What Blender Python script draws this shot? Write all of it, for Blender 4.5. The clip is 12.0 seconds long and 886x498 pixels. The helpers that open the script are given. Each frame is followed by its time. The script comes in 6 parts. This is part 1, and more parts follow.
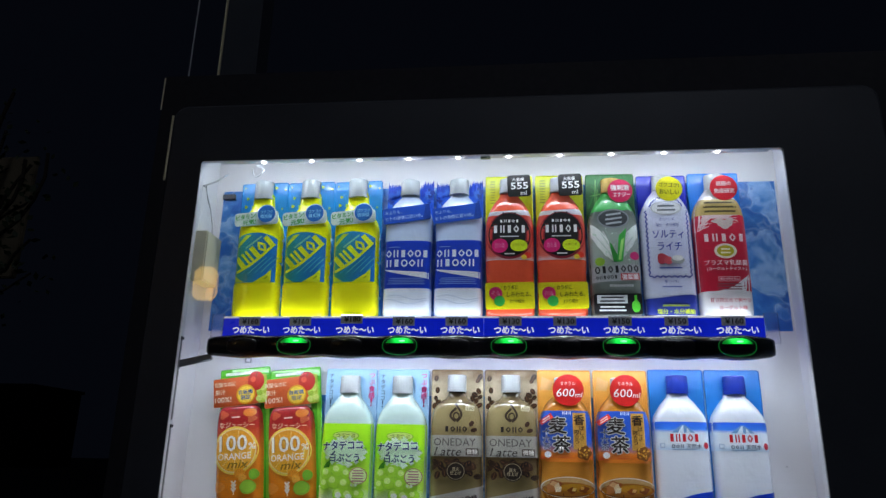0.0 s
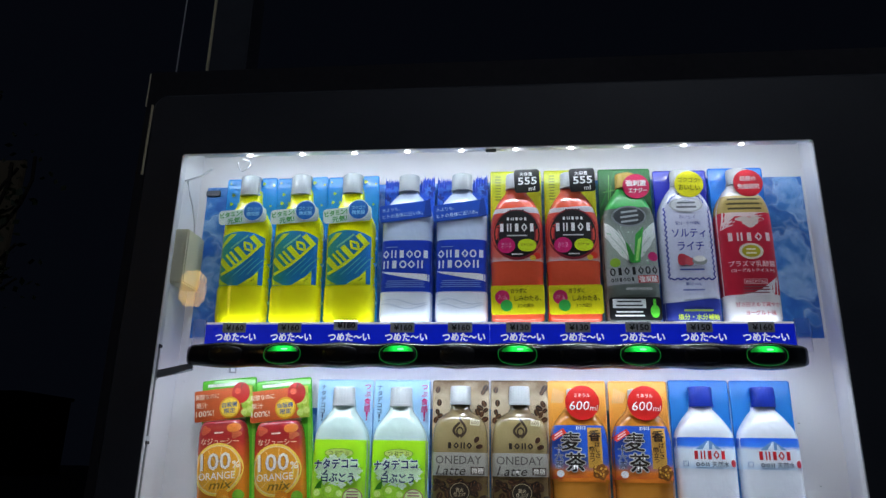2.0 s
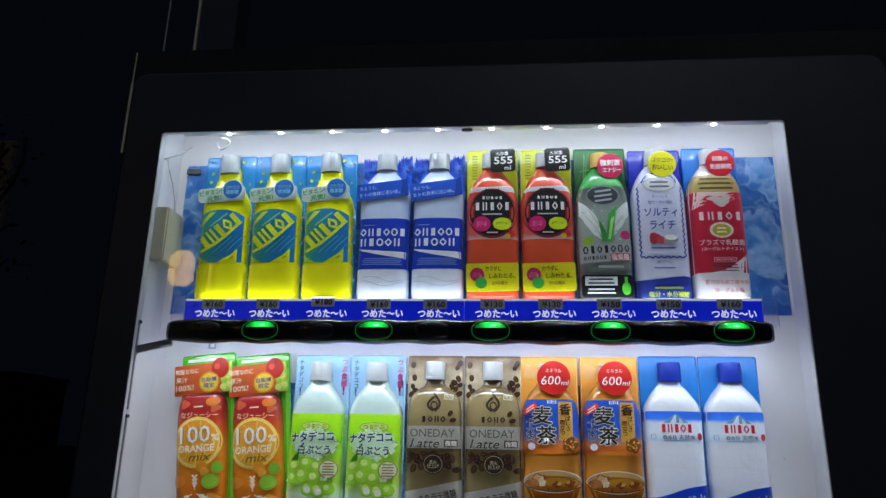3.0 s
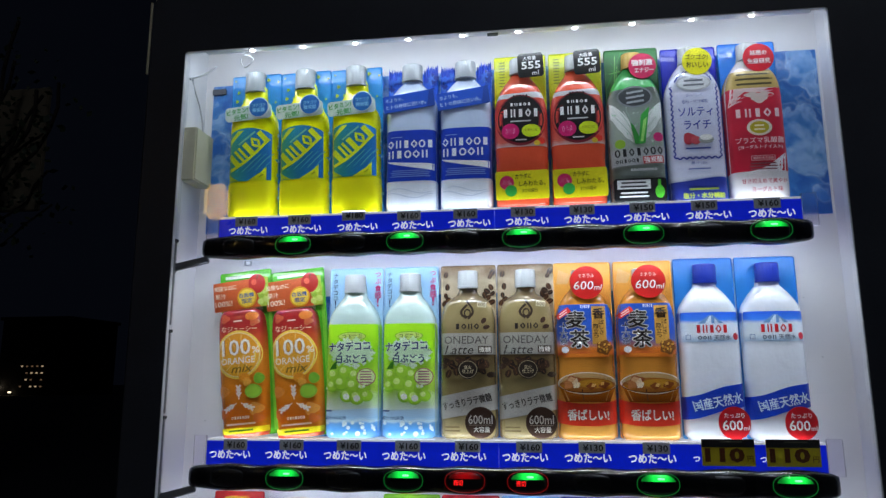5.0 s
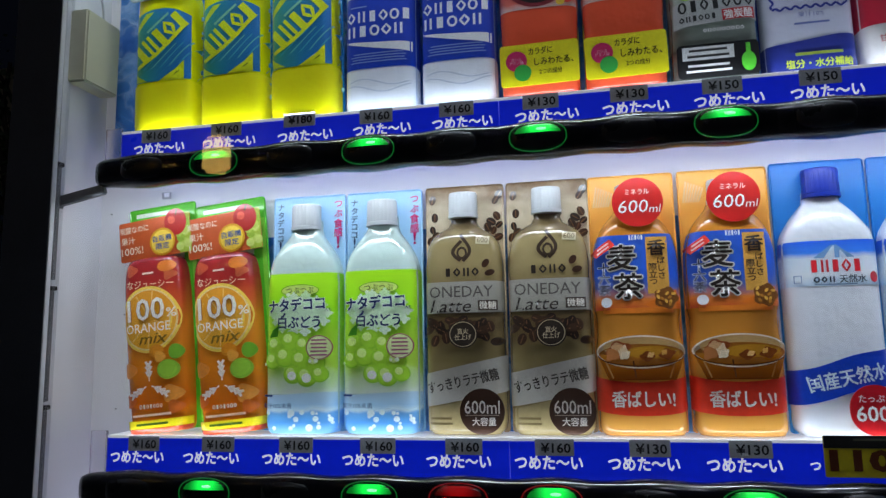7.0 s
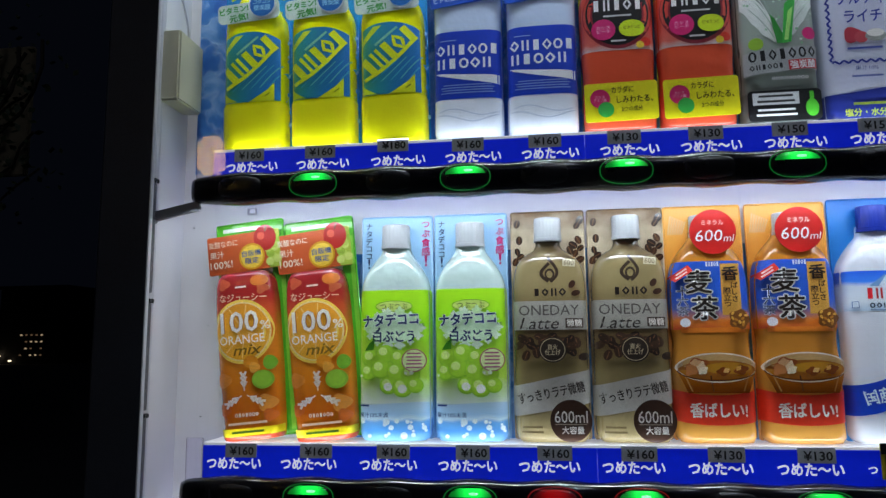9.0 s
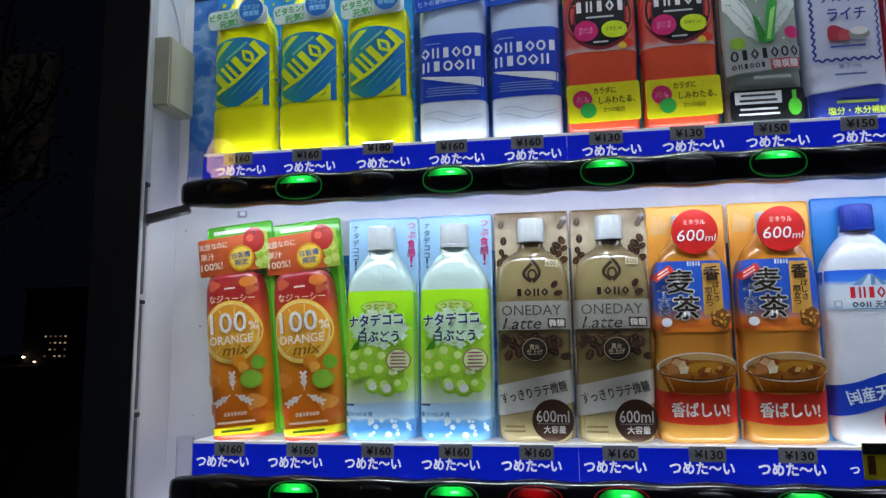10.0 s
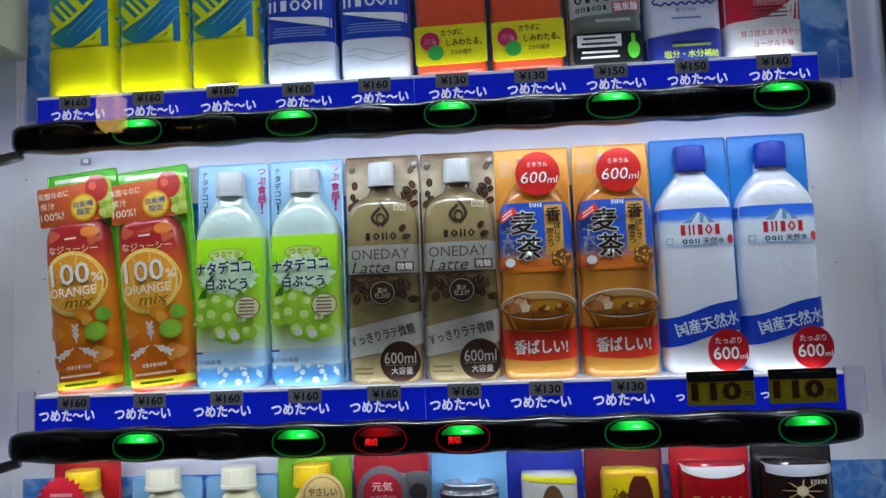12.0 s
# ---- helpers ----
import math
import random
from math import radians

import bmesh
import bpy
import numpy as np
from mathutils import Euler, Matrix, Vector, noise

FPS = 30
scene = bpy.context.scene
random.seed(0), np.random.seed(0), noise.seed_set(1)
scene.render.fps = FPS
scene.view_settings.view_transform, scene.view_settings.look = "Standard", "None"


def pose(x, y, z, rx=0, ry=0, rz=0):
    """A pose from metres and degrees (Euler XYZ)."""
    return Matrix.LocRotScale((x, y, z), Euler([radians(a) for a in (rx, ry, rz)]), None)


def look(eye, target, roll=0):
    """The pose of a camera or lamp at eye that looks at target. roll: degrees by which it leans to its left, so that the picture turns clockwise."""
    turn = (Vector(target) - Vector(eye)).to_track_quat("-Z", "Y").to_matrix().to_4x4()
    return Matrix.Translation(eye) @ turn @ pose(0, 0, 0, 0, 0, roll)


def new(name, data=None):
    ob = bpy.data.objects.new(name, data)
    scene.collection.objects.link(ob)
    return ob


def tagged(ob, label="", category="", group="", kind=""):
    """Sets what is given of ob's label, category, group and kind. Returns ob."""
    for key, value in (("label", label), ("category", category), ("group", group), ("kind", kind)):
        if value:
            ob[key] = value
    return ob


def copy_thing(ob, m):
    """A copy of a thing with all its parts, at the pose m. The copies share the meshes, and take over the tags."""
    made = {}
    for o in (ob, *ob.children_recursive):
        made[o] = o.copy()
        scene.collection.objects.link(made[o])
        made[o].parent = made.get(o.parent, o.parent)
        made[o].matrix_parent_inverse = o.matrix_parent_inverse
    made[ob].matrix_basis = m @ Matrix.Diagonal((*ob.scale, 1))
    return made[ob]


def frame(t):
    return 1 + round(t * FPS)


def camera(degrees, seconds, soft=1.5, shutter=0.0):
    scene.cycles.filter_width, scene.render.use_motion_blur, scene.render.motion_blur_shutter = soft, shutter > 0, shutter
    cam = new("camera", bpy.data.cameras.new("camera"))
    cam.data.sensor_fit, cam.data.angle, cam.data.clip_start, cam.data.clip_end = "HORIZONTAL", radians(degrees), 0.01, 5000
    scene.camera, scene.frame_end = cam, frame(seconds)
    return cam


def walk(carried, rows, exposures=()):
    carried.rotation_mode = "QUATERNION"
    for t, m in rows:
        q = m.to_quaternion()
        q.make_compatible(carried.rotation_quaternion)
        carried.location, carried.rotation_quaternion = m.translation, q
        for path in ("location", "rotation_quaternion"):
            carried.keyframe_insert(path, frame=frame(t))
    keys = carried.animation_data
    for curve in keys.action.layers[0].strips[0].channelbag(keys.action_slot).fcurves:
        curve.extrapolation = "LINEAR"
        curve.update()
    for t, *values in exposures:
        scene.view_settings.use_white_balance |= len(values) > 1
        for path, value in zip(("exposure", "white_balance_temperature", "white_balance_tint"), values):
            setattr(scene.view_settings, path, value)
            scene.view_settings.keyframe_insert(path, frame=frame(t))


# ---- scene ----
cam = camera(65.0, 12.0, soft=1.4)
PATH = [
    (0, (0.0005, 0.079, 1.2995), (-0.196, 1.9815, 1.8815), 1.10),
    (0.5, (-0.028, 0.0985, 1.306), (-0.2055, 1.9925, 1.9215), 0.75),
    (1, (-0.019, 0.112, 1.307), (-0.2, 2.002, 1.934), 0.70),
    (1.5, (-0.0235, 0.125, 1.3045), (-0.2065, 2.019, 1.9185), 0.85),
    (2, (-0.019, 0.153, 1.3145), (-0.1945, 2.053, 1.913), 0.95),
    (2.5, (-0.0045, 0.1515, 1.3155), (-0.173, 2.058, 1.895), 1.05),
    (3, (0.0075, 0.144, 1.3055), (-0.156, 2.0595, 1.856), 1.00),
    (5, (0.012, 0.156, 1.2747), (-0.2523, 2.1038, 1.6445), -0.23),
    (5.5, (-0.0047, 0.1628, 1.2677), (-0.3142, 2.1098, 1.6058), -0.53),
    (6, (-0.013, 0.223, 1.268), (-0.396, 2.164, 1.562), -0.70),
    (6.5, (0.046, 0.377, 1.265), (-0.347, 2.316, 1.563), -0.80),
    (7, (0.029, 0.438, 1.276), (-0.372, 2.377, 1.558), -1.10),
    (7.5, (-0.083, 0.424, 1.286), (-0.452, 2.373, 1.541), -1.10),
    (7.7, (-0.124, 0.411, 1.287), (-0.477, 2.365, 1.532), -1.10),
    (9.3, (-0.079, 0.368, 1.294), (-0.333, 2.332, 1.572), -0.60),
    (9.5, (-0.074, 0.368, 1.295), (-0.353, 2.329, 1.572), -0.60),
    (10, (-0.055, 0.367, 1.291), (-0.366, 2.323, 1.568), -0.70),
    (10.5, (-0.032, 0.378, 1.29), (-0.328, 2.337, 1.562), -1.10),
    (11, (0.018, 0.37, 1.29), (-0.21, 2.34, 1.552), -1.60),
    (11.5, (0.041, 0.372, 1.281), (-0.12, 2.353, 1.503), -2.00),
    (12, (0.023, 0.379, 1.275), (-0.103, 2.369, 1.432), -2.20),
]
walk(cam, [(t, look(eye, target, roll)) for t, eye, target, roll in PATH],
     exposures=[(0, 0.03), (3, 0.0), (6, -0.03), (7, -0.12), (7.7, -0.12), (9.3, -0.05), (10, -0.03), (11, -0.12), (12, -0.15)])

# ---- world, light, exposure ----
scene.view_settings.exposure = 0.0
world = bpy.data.worlds.new("night")
scene.world = world
world.use_nodes = True
world.node_tree.nodes["Background"].inputs[0].default_value = (0.30, 0.40, 0.75, 1)
world.node_tree.nodes["Background"].inputs[1].default_value = 0.0042

# ---- the plan: columns, rows, planes ----
PITCH = 0.0727
COL = [-0.366 + PITCH * k for k in range(10)]
SHIFT = [0.0048, -0.0050, -0.0050]   # lettering on the strips, beside the columns
BUTTON_X = [COL[k] - 0.00062 * max(0, k - 1.5) for k in range(10)]
ROW = [1.486, 1.201, 0.916]          # top of each price strip
XL, XR = -0.457, 0.383               # inner side walls of the display
LIP, STRIP, BACK = 0.985, 1.012, 1.056
TOP = 1.718                          # lower edge of the lamp strip at the window top
ROOF = 1.766                         # roof of the display, hidden above the window edge
XM = (XL + XR) / 2


def area(name, x, y, z, sx, sy, watts, rx=0.0, colour=(0.765, 0.88, 1.0), spread=180):
    d = bpy.data.lights.new(name, "AREA")
    d.shape, d.size, d.size_y, d.energy, d.color, d.spread = "RECTANGLE", sx, sy, watts, colour, radians(spread)
    ob = new(name, d)
    ob.matrix_world = pose(x, y, z, rx, 0, 0)
    return ob


# LED strips: one under the top of the display, one under each button bar
area("led_light", XM, 0.9895, TOP - 0.0075, 0.81, 0.006, 0.205, rx=36)
area("led_light", XM, 0.9905, TOP - 0.0078, 0.81, 0.006, 0.105, rx=12, spread=42)
area("led_light", XM, 0.9985, TOP - 0.0030, 0.81, 0.005, 0.095, rx=80, spread=170)
area("led_light", XM, 0.9900, ROW[0] - 0.0640, 0.76, 0.006, 0.24, rx=36)
area("led_light", XM, 0.9910, ROW[0] - 0.0645, 0.76, 0.006, 0.205, rx=12, spread=42)
area("led_light", XM, 0.9910, ROW[0] - 0.0640, 0.76, 0.006, 0.070, rx=66, spread=110)
area("led_light", XM, 0.9900, ROW[1] - 0.0640, 0.76, 0.006, 0.15, rx=36)
area("led_light", XM, 0.9910, ROW[1] - 0.0640, 0.76, 0.006, 0.045, rx=66, spread=110)
# added fill lamp along each ledge front, brightening the lower bottles
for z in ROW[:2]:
    area("ledge_fill", XM, 1.0095, z + 0.0035, 0.70, 0.003, 0.115, rx=155)


# ---- materials ----
def lin(h):
    c = [int(h[i:i + 2], 16) / 255 for i in (0, 2, 4)]
    return tuple(v / 12.92 if v <= 0.04045 else ((v + 0.055) / 1.055) ** 2.4 for v in c)


def surface(name, h, rough=0.4, metal=0.0, coat=0.0, vary=0.08, scale=60.0, bump=0.0, fine=400.0, glow=None, power=0.0, ior=1.45, sheen=0.08):
    """A plain surface with broad mottling, fine grain and a little relief."""
    m = bpy.data.materials.new(name)
    m.use_nodes = True
    nt = m.node_tree
    b = nt.nodes["Principled BSDF"]
    c = lin(h)
    b.inputs["Roughness"].default_value, b.inputs["Metallic"].default_value = rough, metal
    b.inputs["Coat Weight"].default_value, b.inputs["Coat Roughness"].default_value = coat, sheen
    b.inputs["IOR"].default_value = ior
    tc = nt.nodes.new("ShaderNodeTexCoord")
    n1, n2 = nt.nodes.new("ShaderNodeTexNoise"), nt.nodes.new("ShaderNodeTexNoise")
    n1.inputs["Scale"].default_value, n2.inputs["Scale"].default_value = scale, fine
    n1.inputs["Detail"].default_value, n2.inputs["Detail"].default_value = 4, 2
    add = nt.nodes.new("ShaderNodeMath")
    ramp = nt.nodes.new("ShaderNodeMapRange")
    mix = nt.nodes.new("ShaderNodeMix")
    mix.data_type = "RGBA"
    ramp.inputs["From Min"].default_value, ramp.inputs["From Max"].default_value = 0.7, 1.3
    nt.links.new(tc.outputs["Object"], n1.inputs["Vector"])
    nt.links.new(tc.outputs["Object"], n2.inputs["Vector"])
    nt.links.new(n1.outputs["Fac"], add.inputs[0])
    nt.links.new(n2.outputs["Fac"], add.inputs[1])
    nt.links.new(add.outputs[0], ramp.inputs["Value"])
    nt.links.new(ramp.outputs[0], mix.inputs["Factor"])
    mix.inputs["A"].default_value = (*[max(0.0, v * (1 - vary)) for v in c], 1)
    mix.inputs["B"].default_value = (*[min(1.0, v * (1 + vary) + 0.01 * vary) for v in c], 1)
    nt.links.new(mix.outputs["Result"], b.inputs["Base Color"])
    rr = nt.nodes.new("ShaderNodeMapRange")
    rr.inputs["To Min"].default_value, rr.inputs["To Max"].default_value = rough * 0.8, min(1.0, rough * 1.2)
    nt.links.new(n1.outputs["Fac"], rr.inputs["Value"])
    nt.links.new(rr.outputs[0], b.inputs["Roughness"])
    if bump:
        bp = nt.nodes.new("ShaderNodeBump")
        bp.inputs["Strength"].default_value, bp.inputs["Distance"].default_value = bump, 0.001
        nt.links.new(add.outputs[0], bp.inputs["Height"])
        nt.links.new(bp.outputs["Normal"], b.inputs["Normal"])
    if glow:
        b.inputs["Emission Color"].default_value = (*lin(glow), 1)
        b.inputs["Emission Strength"].default_value = power
    return m


INKS = {}


def ink(h):
    """Printed film of a colour."""
    if h not in INKS:
        INKS[h] = surface("ink_" + h, h, 0.40, coat=0.55, sheen=0.06, vary=0.10, scale=45, fine=420, bump=0.22, ior=1.40)
    return INKS[h]


SHELLS = {}


def shell_mat(h):
    """Thin glossy vacuum-formed plastic of a colour."""
    if h not in SHELLS:
        SHELLS[h] = surface("shell_" + h, h, 0.15, coat=1.0, sheen=0.03, vary=0.03, scale=55, fine=130, bump=0.75)
    return SHELLS[h]


def ramp_paint(name, stops, axis="Z", span=(0.0, 0.215), rough=0.4, coat=0.0):
    """Print that runs from colour to colour along an axis of the object."""
    m = bpy.data.materials.new(name)
    m.use_nodes = True
    nt = m.node_tree
    b = nt.nodes["Principled BSDF"]
    b.inputs["Roughness"].default_value = rough
    b.inputs["Coat Weight"].default_value, b.inputs["Coat Roughness"].default_value = coat, 0.03
    tc, sep = nt.nodes.new("ShaderNodeTexCoord"), nt.nodes.new("ShaderNodeSeparateXYZ")
    mr, cr = nt.nodes.new("ShaderNodeMapRange"), nt.nodes.new("ShaderNodeValToRGB")
    nz = nt.nodes.new("ShaderNodeTexNoise")
    nz.inputs["Scale"].default_value, nz.inputs["Detail"].default_value = 70, 5
    ad = nt.nodes.new("ShaderNodeMath")
    ad.operation = "MULTIPLY_ADD"
    ad.inputs[1].default_value = 0.16
    mr.inputs["From Min"].default_value, mr.inputs["From Max"].default_value = span
    nt.links.new(tc.outputs["Object"], sep.inputs[0])
    nt.links.new(tc.outputs["Object"], nz.inputs["Vector"])
    nt.links.new(sep.outputs[axis], mr.inputs["Value"])
    nt.links.new(nz.outputs["Fac"], ad.inputs[0])
    nt.links.new(mr.outputs[0], ad.inputs[2])
    sb = nt.nodes.new("ShaderNodeMath")
    sb.operation = "SUBTRACT"
    sb.inputs[1].default_value = 0.08
    nt.links.new(ad.outputs[0], sb.inputs[0])
    nt.links.new(sb.outputs[0], cr.inputs[0])
    el = cr.color_ramp.elements
    while len(el) < len(stops):
        el.new(0.5)
    for e, (p, h) in zip(el, stops):
        e.position, e.color = p, (*lin(h), 1)
    nt.links.new(cr.outputs[0], b.inputs["Base Color"])
    return m


def ice_print():
    """Blue print of wet ice: facets, pale cracks and cloudy light patches."""
    m = bpy.data.materials.new("ice_print")
    m.use_nodes = True
    nt = m.node_tree
    b = nt.nodes["Principled BSDF"]
    b.inputs["Roughness"].default_value = 0.32
    tc = nt.nodes.new("ShaderNodeTexCoord")
    warp = nt.nodes.new("ShaderNodeTexNoise")
    warp.inputs["Scale"].default_value, warp.inputs["Detail"].default_value = 14, 3
    mx = nt.nodes.new("ShaderNodeMix")
    mx.data_type = "VECTOR"
    mx.inputs["Factor"].default_value = 0.16
    nt.links.new(tc.outputs["Object"], warp.inputs["Vector"])
    nt.links.new(tc.outputs["Object"], mx.inputs["A"])
    nt.links.new(warp.outputs["Color"], mx.inputs["B"])
    cells, crack, cloud = nt.nodes.new("ShaderNodeTexVoronoi"), nt.nodes.new("ShaderNodeTexVoronoi"), nt.nodes.new("ShaderNodeTexNoise")
    cells.inputs["Scale"].default_value, cells.feature = 21, "F1"
    crack.feature = "DISTANCE_TO_EDGE"
    crack.inputs["Scale"].default_value = 21
    cloud.inputs["Scale"].default_value, cloud.inputs["Detail"].default_value = 38, 7
    for t in (cells, crack, cloud):
        nt.links.new(mx.outputs["Result"], t.inputs["Vector"])
    r1, r2 = nt.nodes.new("ShaderNodeValToRGB"), nt.nodes.new("ShaderNodeValToRGB")
    for e, (p, h) in zip(r1.color_ramp.elements, ((0.32, "2F70CC"), (0.80, "A2CCF6"))):
        e.position, e.color = p, (*lin(h), 1)
    e = r1.color_ramp.elements.new(0.58)
    e.color = (*lin("4A90DE"), 1)
    r2.color_ramp.elements[0].position, r2.color_ramp.elements[0].color = 0.0, (0.45, 0.45, 0.45, 1)
    r2.color_ramp.elements[1].position, r2.color_ramp.elements[1].color = 0.07, (0, 0, 0, 1)
    ad = nt.nodes.new("ShaderNodeMath")
    ad.operation = "MULTIPLY_ADD"
    ad.inputs[1].default_value = 0.42
    nt.links.new(cells.outputs["Color"], ad.inputs[0])
    nt.links.new(cloud.outputs["Fac"], ad.inputs[2])
    sb = nt.nodes.new("ShaderNodeMath")
    sb.operation = "SUBTRACT"
    sb.inputs[1].default_value = 0.15
    nt.links.new(ad.outputs[0], sb.inputs[0])
    nt.links.new(sb.outputs[0], r1.inputs[0])
    nt.links.new(crack.outputs["Distance"], r2.inputs[0])
    fc = nt.nodes.new("ShaderNodeMath")
    fc.operation = "MULTIPLY"
    nt.links.new(r2.outputs[0], fc.inputs[0])
    nt.links.new(cloud.outputs["Fac"], fc.inputs[1])
    fin = nt.nodes.new("ShaderNodeMix")
    fin.data_type = "RGBA"
    fin.inputs["B"].default_value = (*lin("D6E9FA"), 1)
    nt.links.new(fc.outputs[0], fin.inputs["Factor"])
    nt.links.new(r1.outputs[0], fin.inputs["A"])
    nt.links.new(fin.outputs["Result"], b.inputs["Base Color"])
    return m


def led_lens(name, h, near, far, at):
    """Coloured lens lit from a lamp behind one spot, fading away from it."""
    m = surface(name, "101410", 0.25, coat=0.4, glow=h, power=1.0)
    nt = m.node_tree
    b = nt.nodes["Principled BSDF"]
    tc = nt.nodes.new("ShaderNodeTexCoord")
    ds, mr = nt.nodes.new("ShaderNodeVectorMath"), nt.nodes.new("ShaderNodeMapRange")
    ds.operation = "DISTANCE"
    ds.inputs[1].default_value = at
    mr.interpolation_type = "SMOOTHERSTEP"
    mr.inputs["From Min"].default_value, mr.inputs["From Max"].default_value = 0.001, 0.019
    mr.inputs["To Min"].default_value, mr.inputs["To Max"].default_value = near, far
    nt.links.new(tc.outputs["Object"], ds.inputs[0])
    nt.links.new(ds.outputs["Value"], mr.inputs["Value"])
    nt.links.new(mr.outputs[0], b.inputs["Emission Strength"])
    return m


def glass_mat(name, tint=(1, 1, 1), rough=0.0, ior=1.45):
    m = bpy.data.materials.new(name)
    m.use_nodes = True
    b = m.node_tree.nodes["Principled BSDF"]
    b.inputs["Base Color"].default_value = (*tint, 1)
    b.inputs["Transmission Weight"].default_value, b.inputs["Roughness"].default_value, b.inputs["IOR"].default_value = 1.0, rough, ior
    return m


# the panel's faint glow is added, to even the brightness behind the bottles
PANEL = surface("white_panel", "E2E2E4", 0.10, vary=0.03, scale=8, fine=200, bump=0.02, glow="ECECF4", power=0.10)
WALL = surface("white_side_wall", "F8F8FC", 0.22, vary=0.03, scale=10, fine=220, bump=0.03)
BLACK = surface("black_door", "363A42", 0.5, vary=0.15, scale=12, fine=700, bump=0.1)
# light caught on door, wall and post edges, put into a pale colour
EDGE = surface("lit_edge_paint", "E4DCB8", 0.3, metal=0.0, vary=0.1)
BARM = surface("gloss_black_bar", "08080A", 0.16, coat=0.4, vary=0.1, scale=30, fine=300, bump=0.03)
BUTTON = surface("smoked_button", "040506", 0.28, coat=0.1, vary=0.1)
GREEN = led_lens("green_led", "14F04C", 1.5, 0.20, (0.002, -0.003, 0.0075))
GREENHOT = surface("green_led_core", "A0FFB0", 0.3, glow="70FF90", power=2.0)
GREENRIM = surface("green_rim", "0A3015", 0.3, glow="18D050", power=0.18)
REDRIM = surface("red_rim", "300808", 0.3, glow="E01818", power=0.20)
REDGLOW = led_lens("red_led", "D00810", 0.45, 0.06, (0.0, -0.003, 0.0075))
REDTEXT = surface("red_digits", "400404", 0.3, glow="FF2020", power=1.6)
LEDM = surface("white_led", "FFFFFF", 0.3, glow="F4F8FF", power=60)
STRIPM = surface("blue_strip", "0B2BE0", 0.3, vary=0.08, scale=20, fine=300, glow="0A22D8", power=0.34)
STRIPTEXT = surface("strip_lettering", "FFFFFF", 0.4, vary=0.03, glow="F4F6FF", power=0.55)
# white ledge with a small added glow, part of the fill from below
LEDGEM = surface("ledge_fill_glow", "EEF0F6", 0.3, glow="F2F4FF", power=0.25)
TICKET = surface("price_ticket", "A6A8AC", 0.4, vary=0.12)
GREY = surface("grey_bracket", "5E6064", 0.4, vary=0.1)
CREAM = surface("cream_box", "CFCDB4", 0.45, vary=0.06, bump=0.05)
WIRE = surface("wire", "B4B6BA", 0.4)
TAGM = surface("pale_tag", "A4A6AA", 0.4)
DARK = surface("dark_clip", "1A1A1C", 0.5)
ICE = ice_print()
PANE = glass_mat("clear_pane")
CLEAR = glass_mat("hazy_acrylic", (0.93, 0.91, 0.98), 0.22)
CAPW = surface("white_cap", "BCC0C2", 0.4, vary=0.04, bump=0.05)
CAPC = surface("frosted_cap", "A4ACB0", 0.3, coat=0.5, vary=0.05, bump=0.08)
CAPB = surface("blue_cap", "0C2C9C", 0.35, vary=0.08, bump=0.05)
CAPY = surface("yellow_cap", "F0C818", 0.35, vary=0.08, bump=0.05)
CAPG = surface("gold_cap", "C8A850", 0.3, vary=0.08, bump=0.05)
TIN = surface("can_metal", "C8CACC", 0.25, metal=0.9, vary=0.1)


# ---- mesh helpers ----
def link(name, bm, mats, parent=None, label="", smooth=False):
    me = bpy.data.meshes.new(name)
    bm.to_mesh(me)
    bm.free()
    for m in (mats if isinstance(mats, (list, tuple)) else [mats]):
        me.materials.append(m)
    if smooth:
        for p in me.polygons:
            p.use_smooth = True
    ob = new(name, me)
    ob.parent = parent
    if label:
        tagged(ob, label)
    return ob


part = link


def boxes(specs, bevel=0.0):
    """A bmesh of boxes (x0, x1, y0, y1, z0, z1), edges rounded."""
    bm = bmesh.new()
    for x0, x1, y0, y1, z0, z1 in specs:
        g = bmesh.ops.create_cube(bm, size=1)["verts"]
        for v in g:
            v.co = ((x0 + x1) / 2 + v.co.x * (x1 - x0), (y0 + y1) / 2 + v.co.y * (y1 - y0), (z0 + z1) / 2 + v.co.z * (z1 - z0))
    if bevel:
        bmesh.ops.bevel(bm, geom=bm.edges[:], offset=bevel, segments=2, affect="EDGES", clamp_overlap=True)
    return bm


def plate(w, h, t, r, x=0.0, z=0.0, y=0.0, seg=4):
    """An upright plate with rounded corners: front at y - t, back at y."""
    bm = bmesh.new()
    pts = []
    for cx, cz, a0 in ((w / 2 - r, h / 2 - r, 0), (-w / 2 + r, h / 2 - r, 90), (-w / 2 + r, -h / 2 + r, 180), (w / 2 - r, -h / 2 + r, 270)):
        for i in range(seg + 1):
            a = radians(a0 + 90 * i / seg)
            pts.append((x + cx + r * math.cos(a), z + cz + r * math.sin(a)))
    f = [bm.verts.new((px, y - t, pz)) for px, pz in pts]
    b = [bm.verts.new((px, y, pz)) for px, pz in pts]
    bm.faces.new(f[::-1])
    bm.faces.new(b)
    for i in range(len(pts)):
        j = (i + 1) % len(pts)
        bm.faces.new((f[i], f[j], b[j], b[i]))
    bm.normal_update()
    bmesh.ops.recalc_face_normals(bm, faces=bm.faces[:])
    return bm


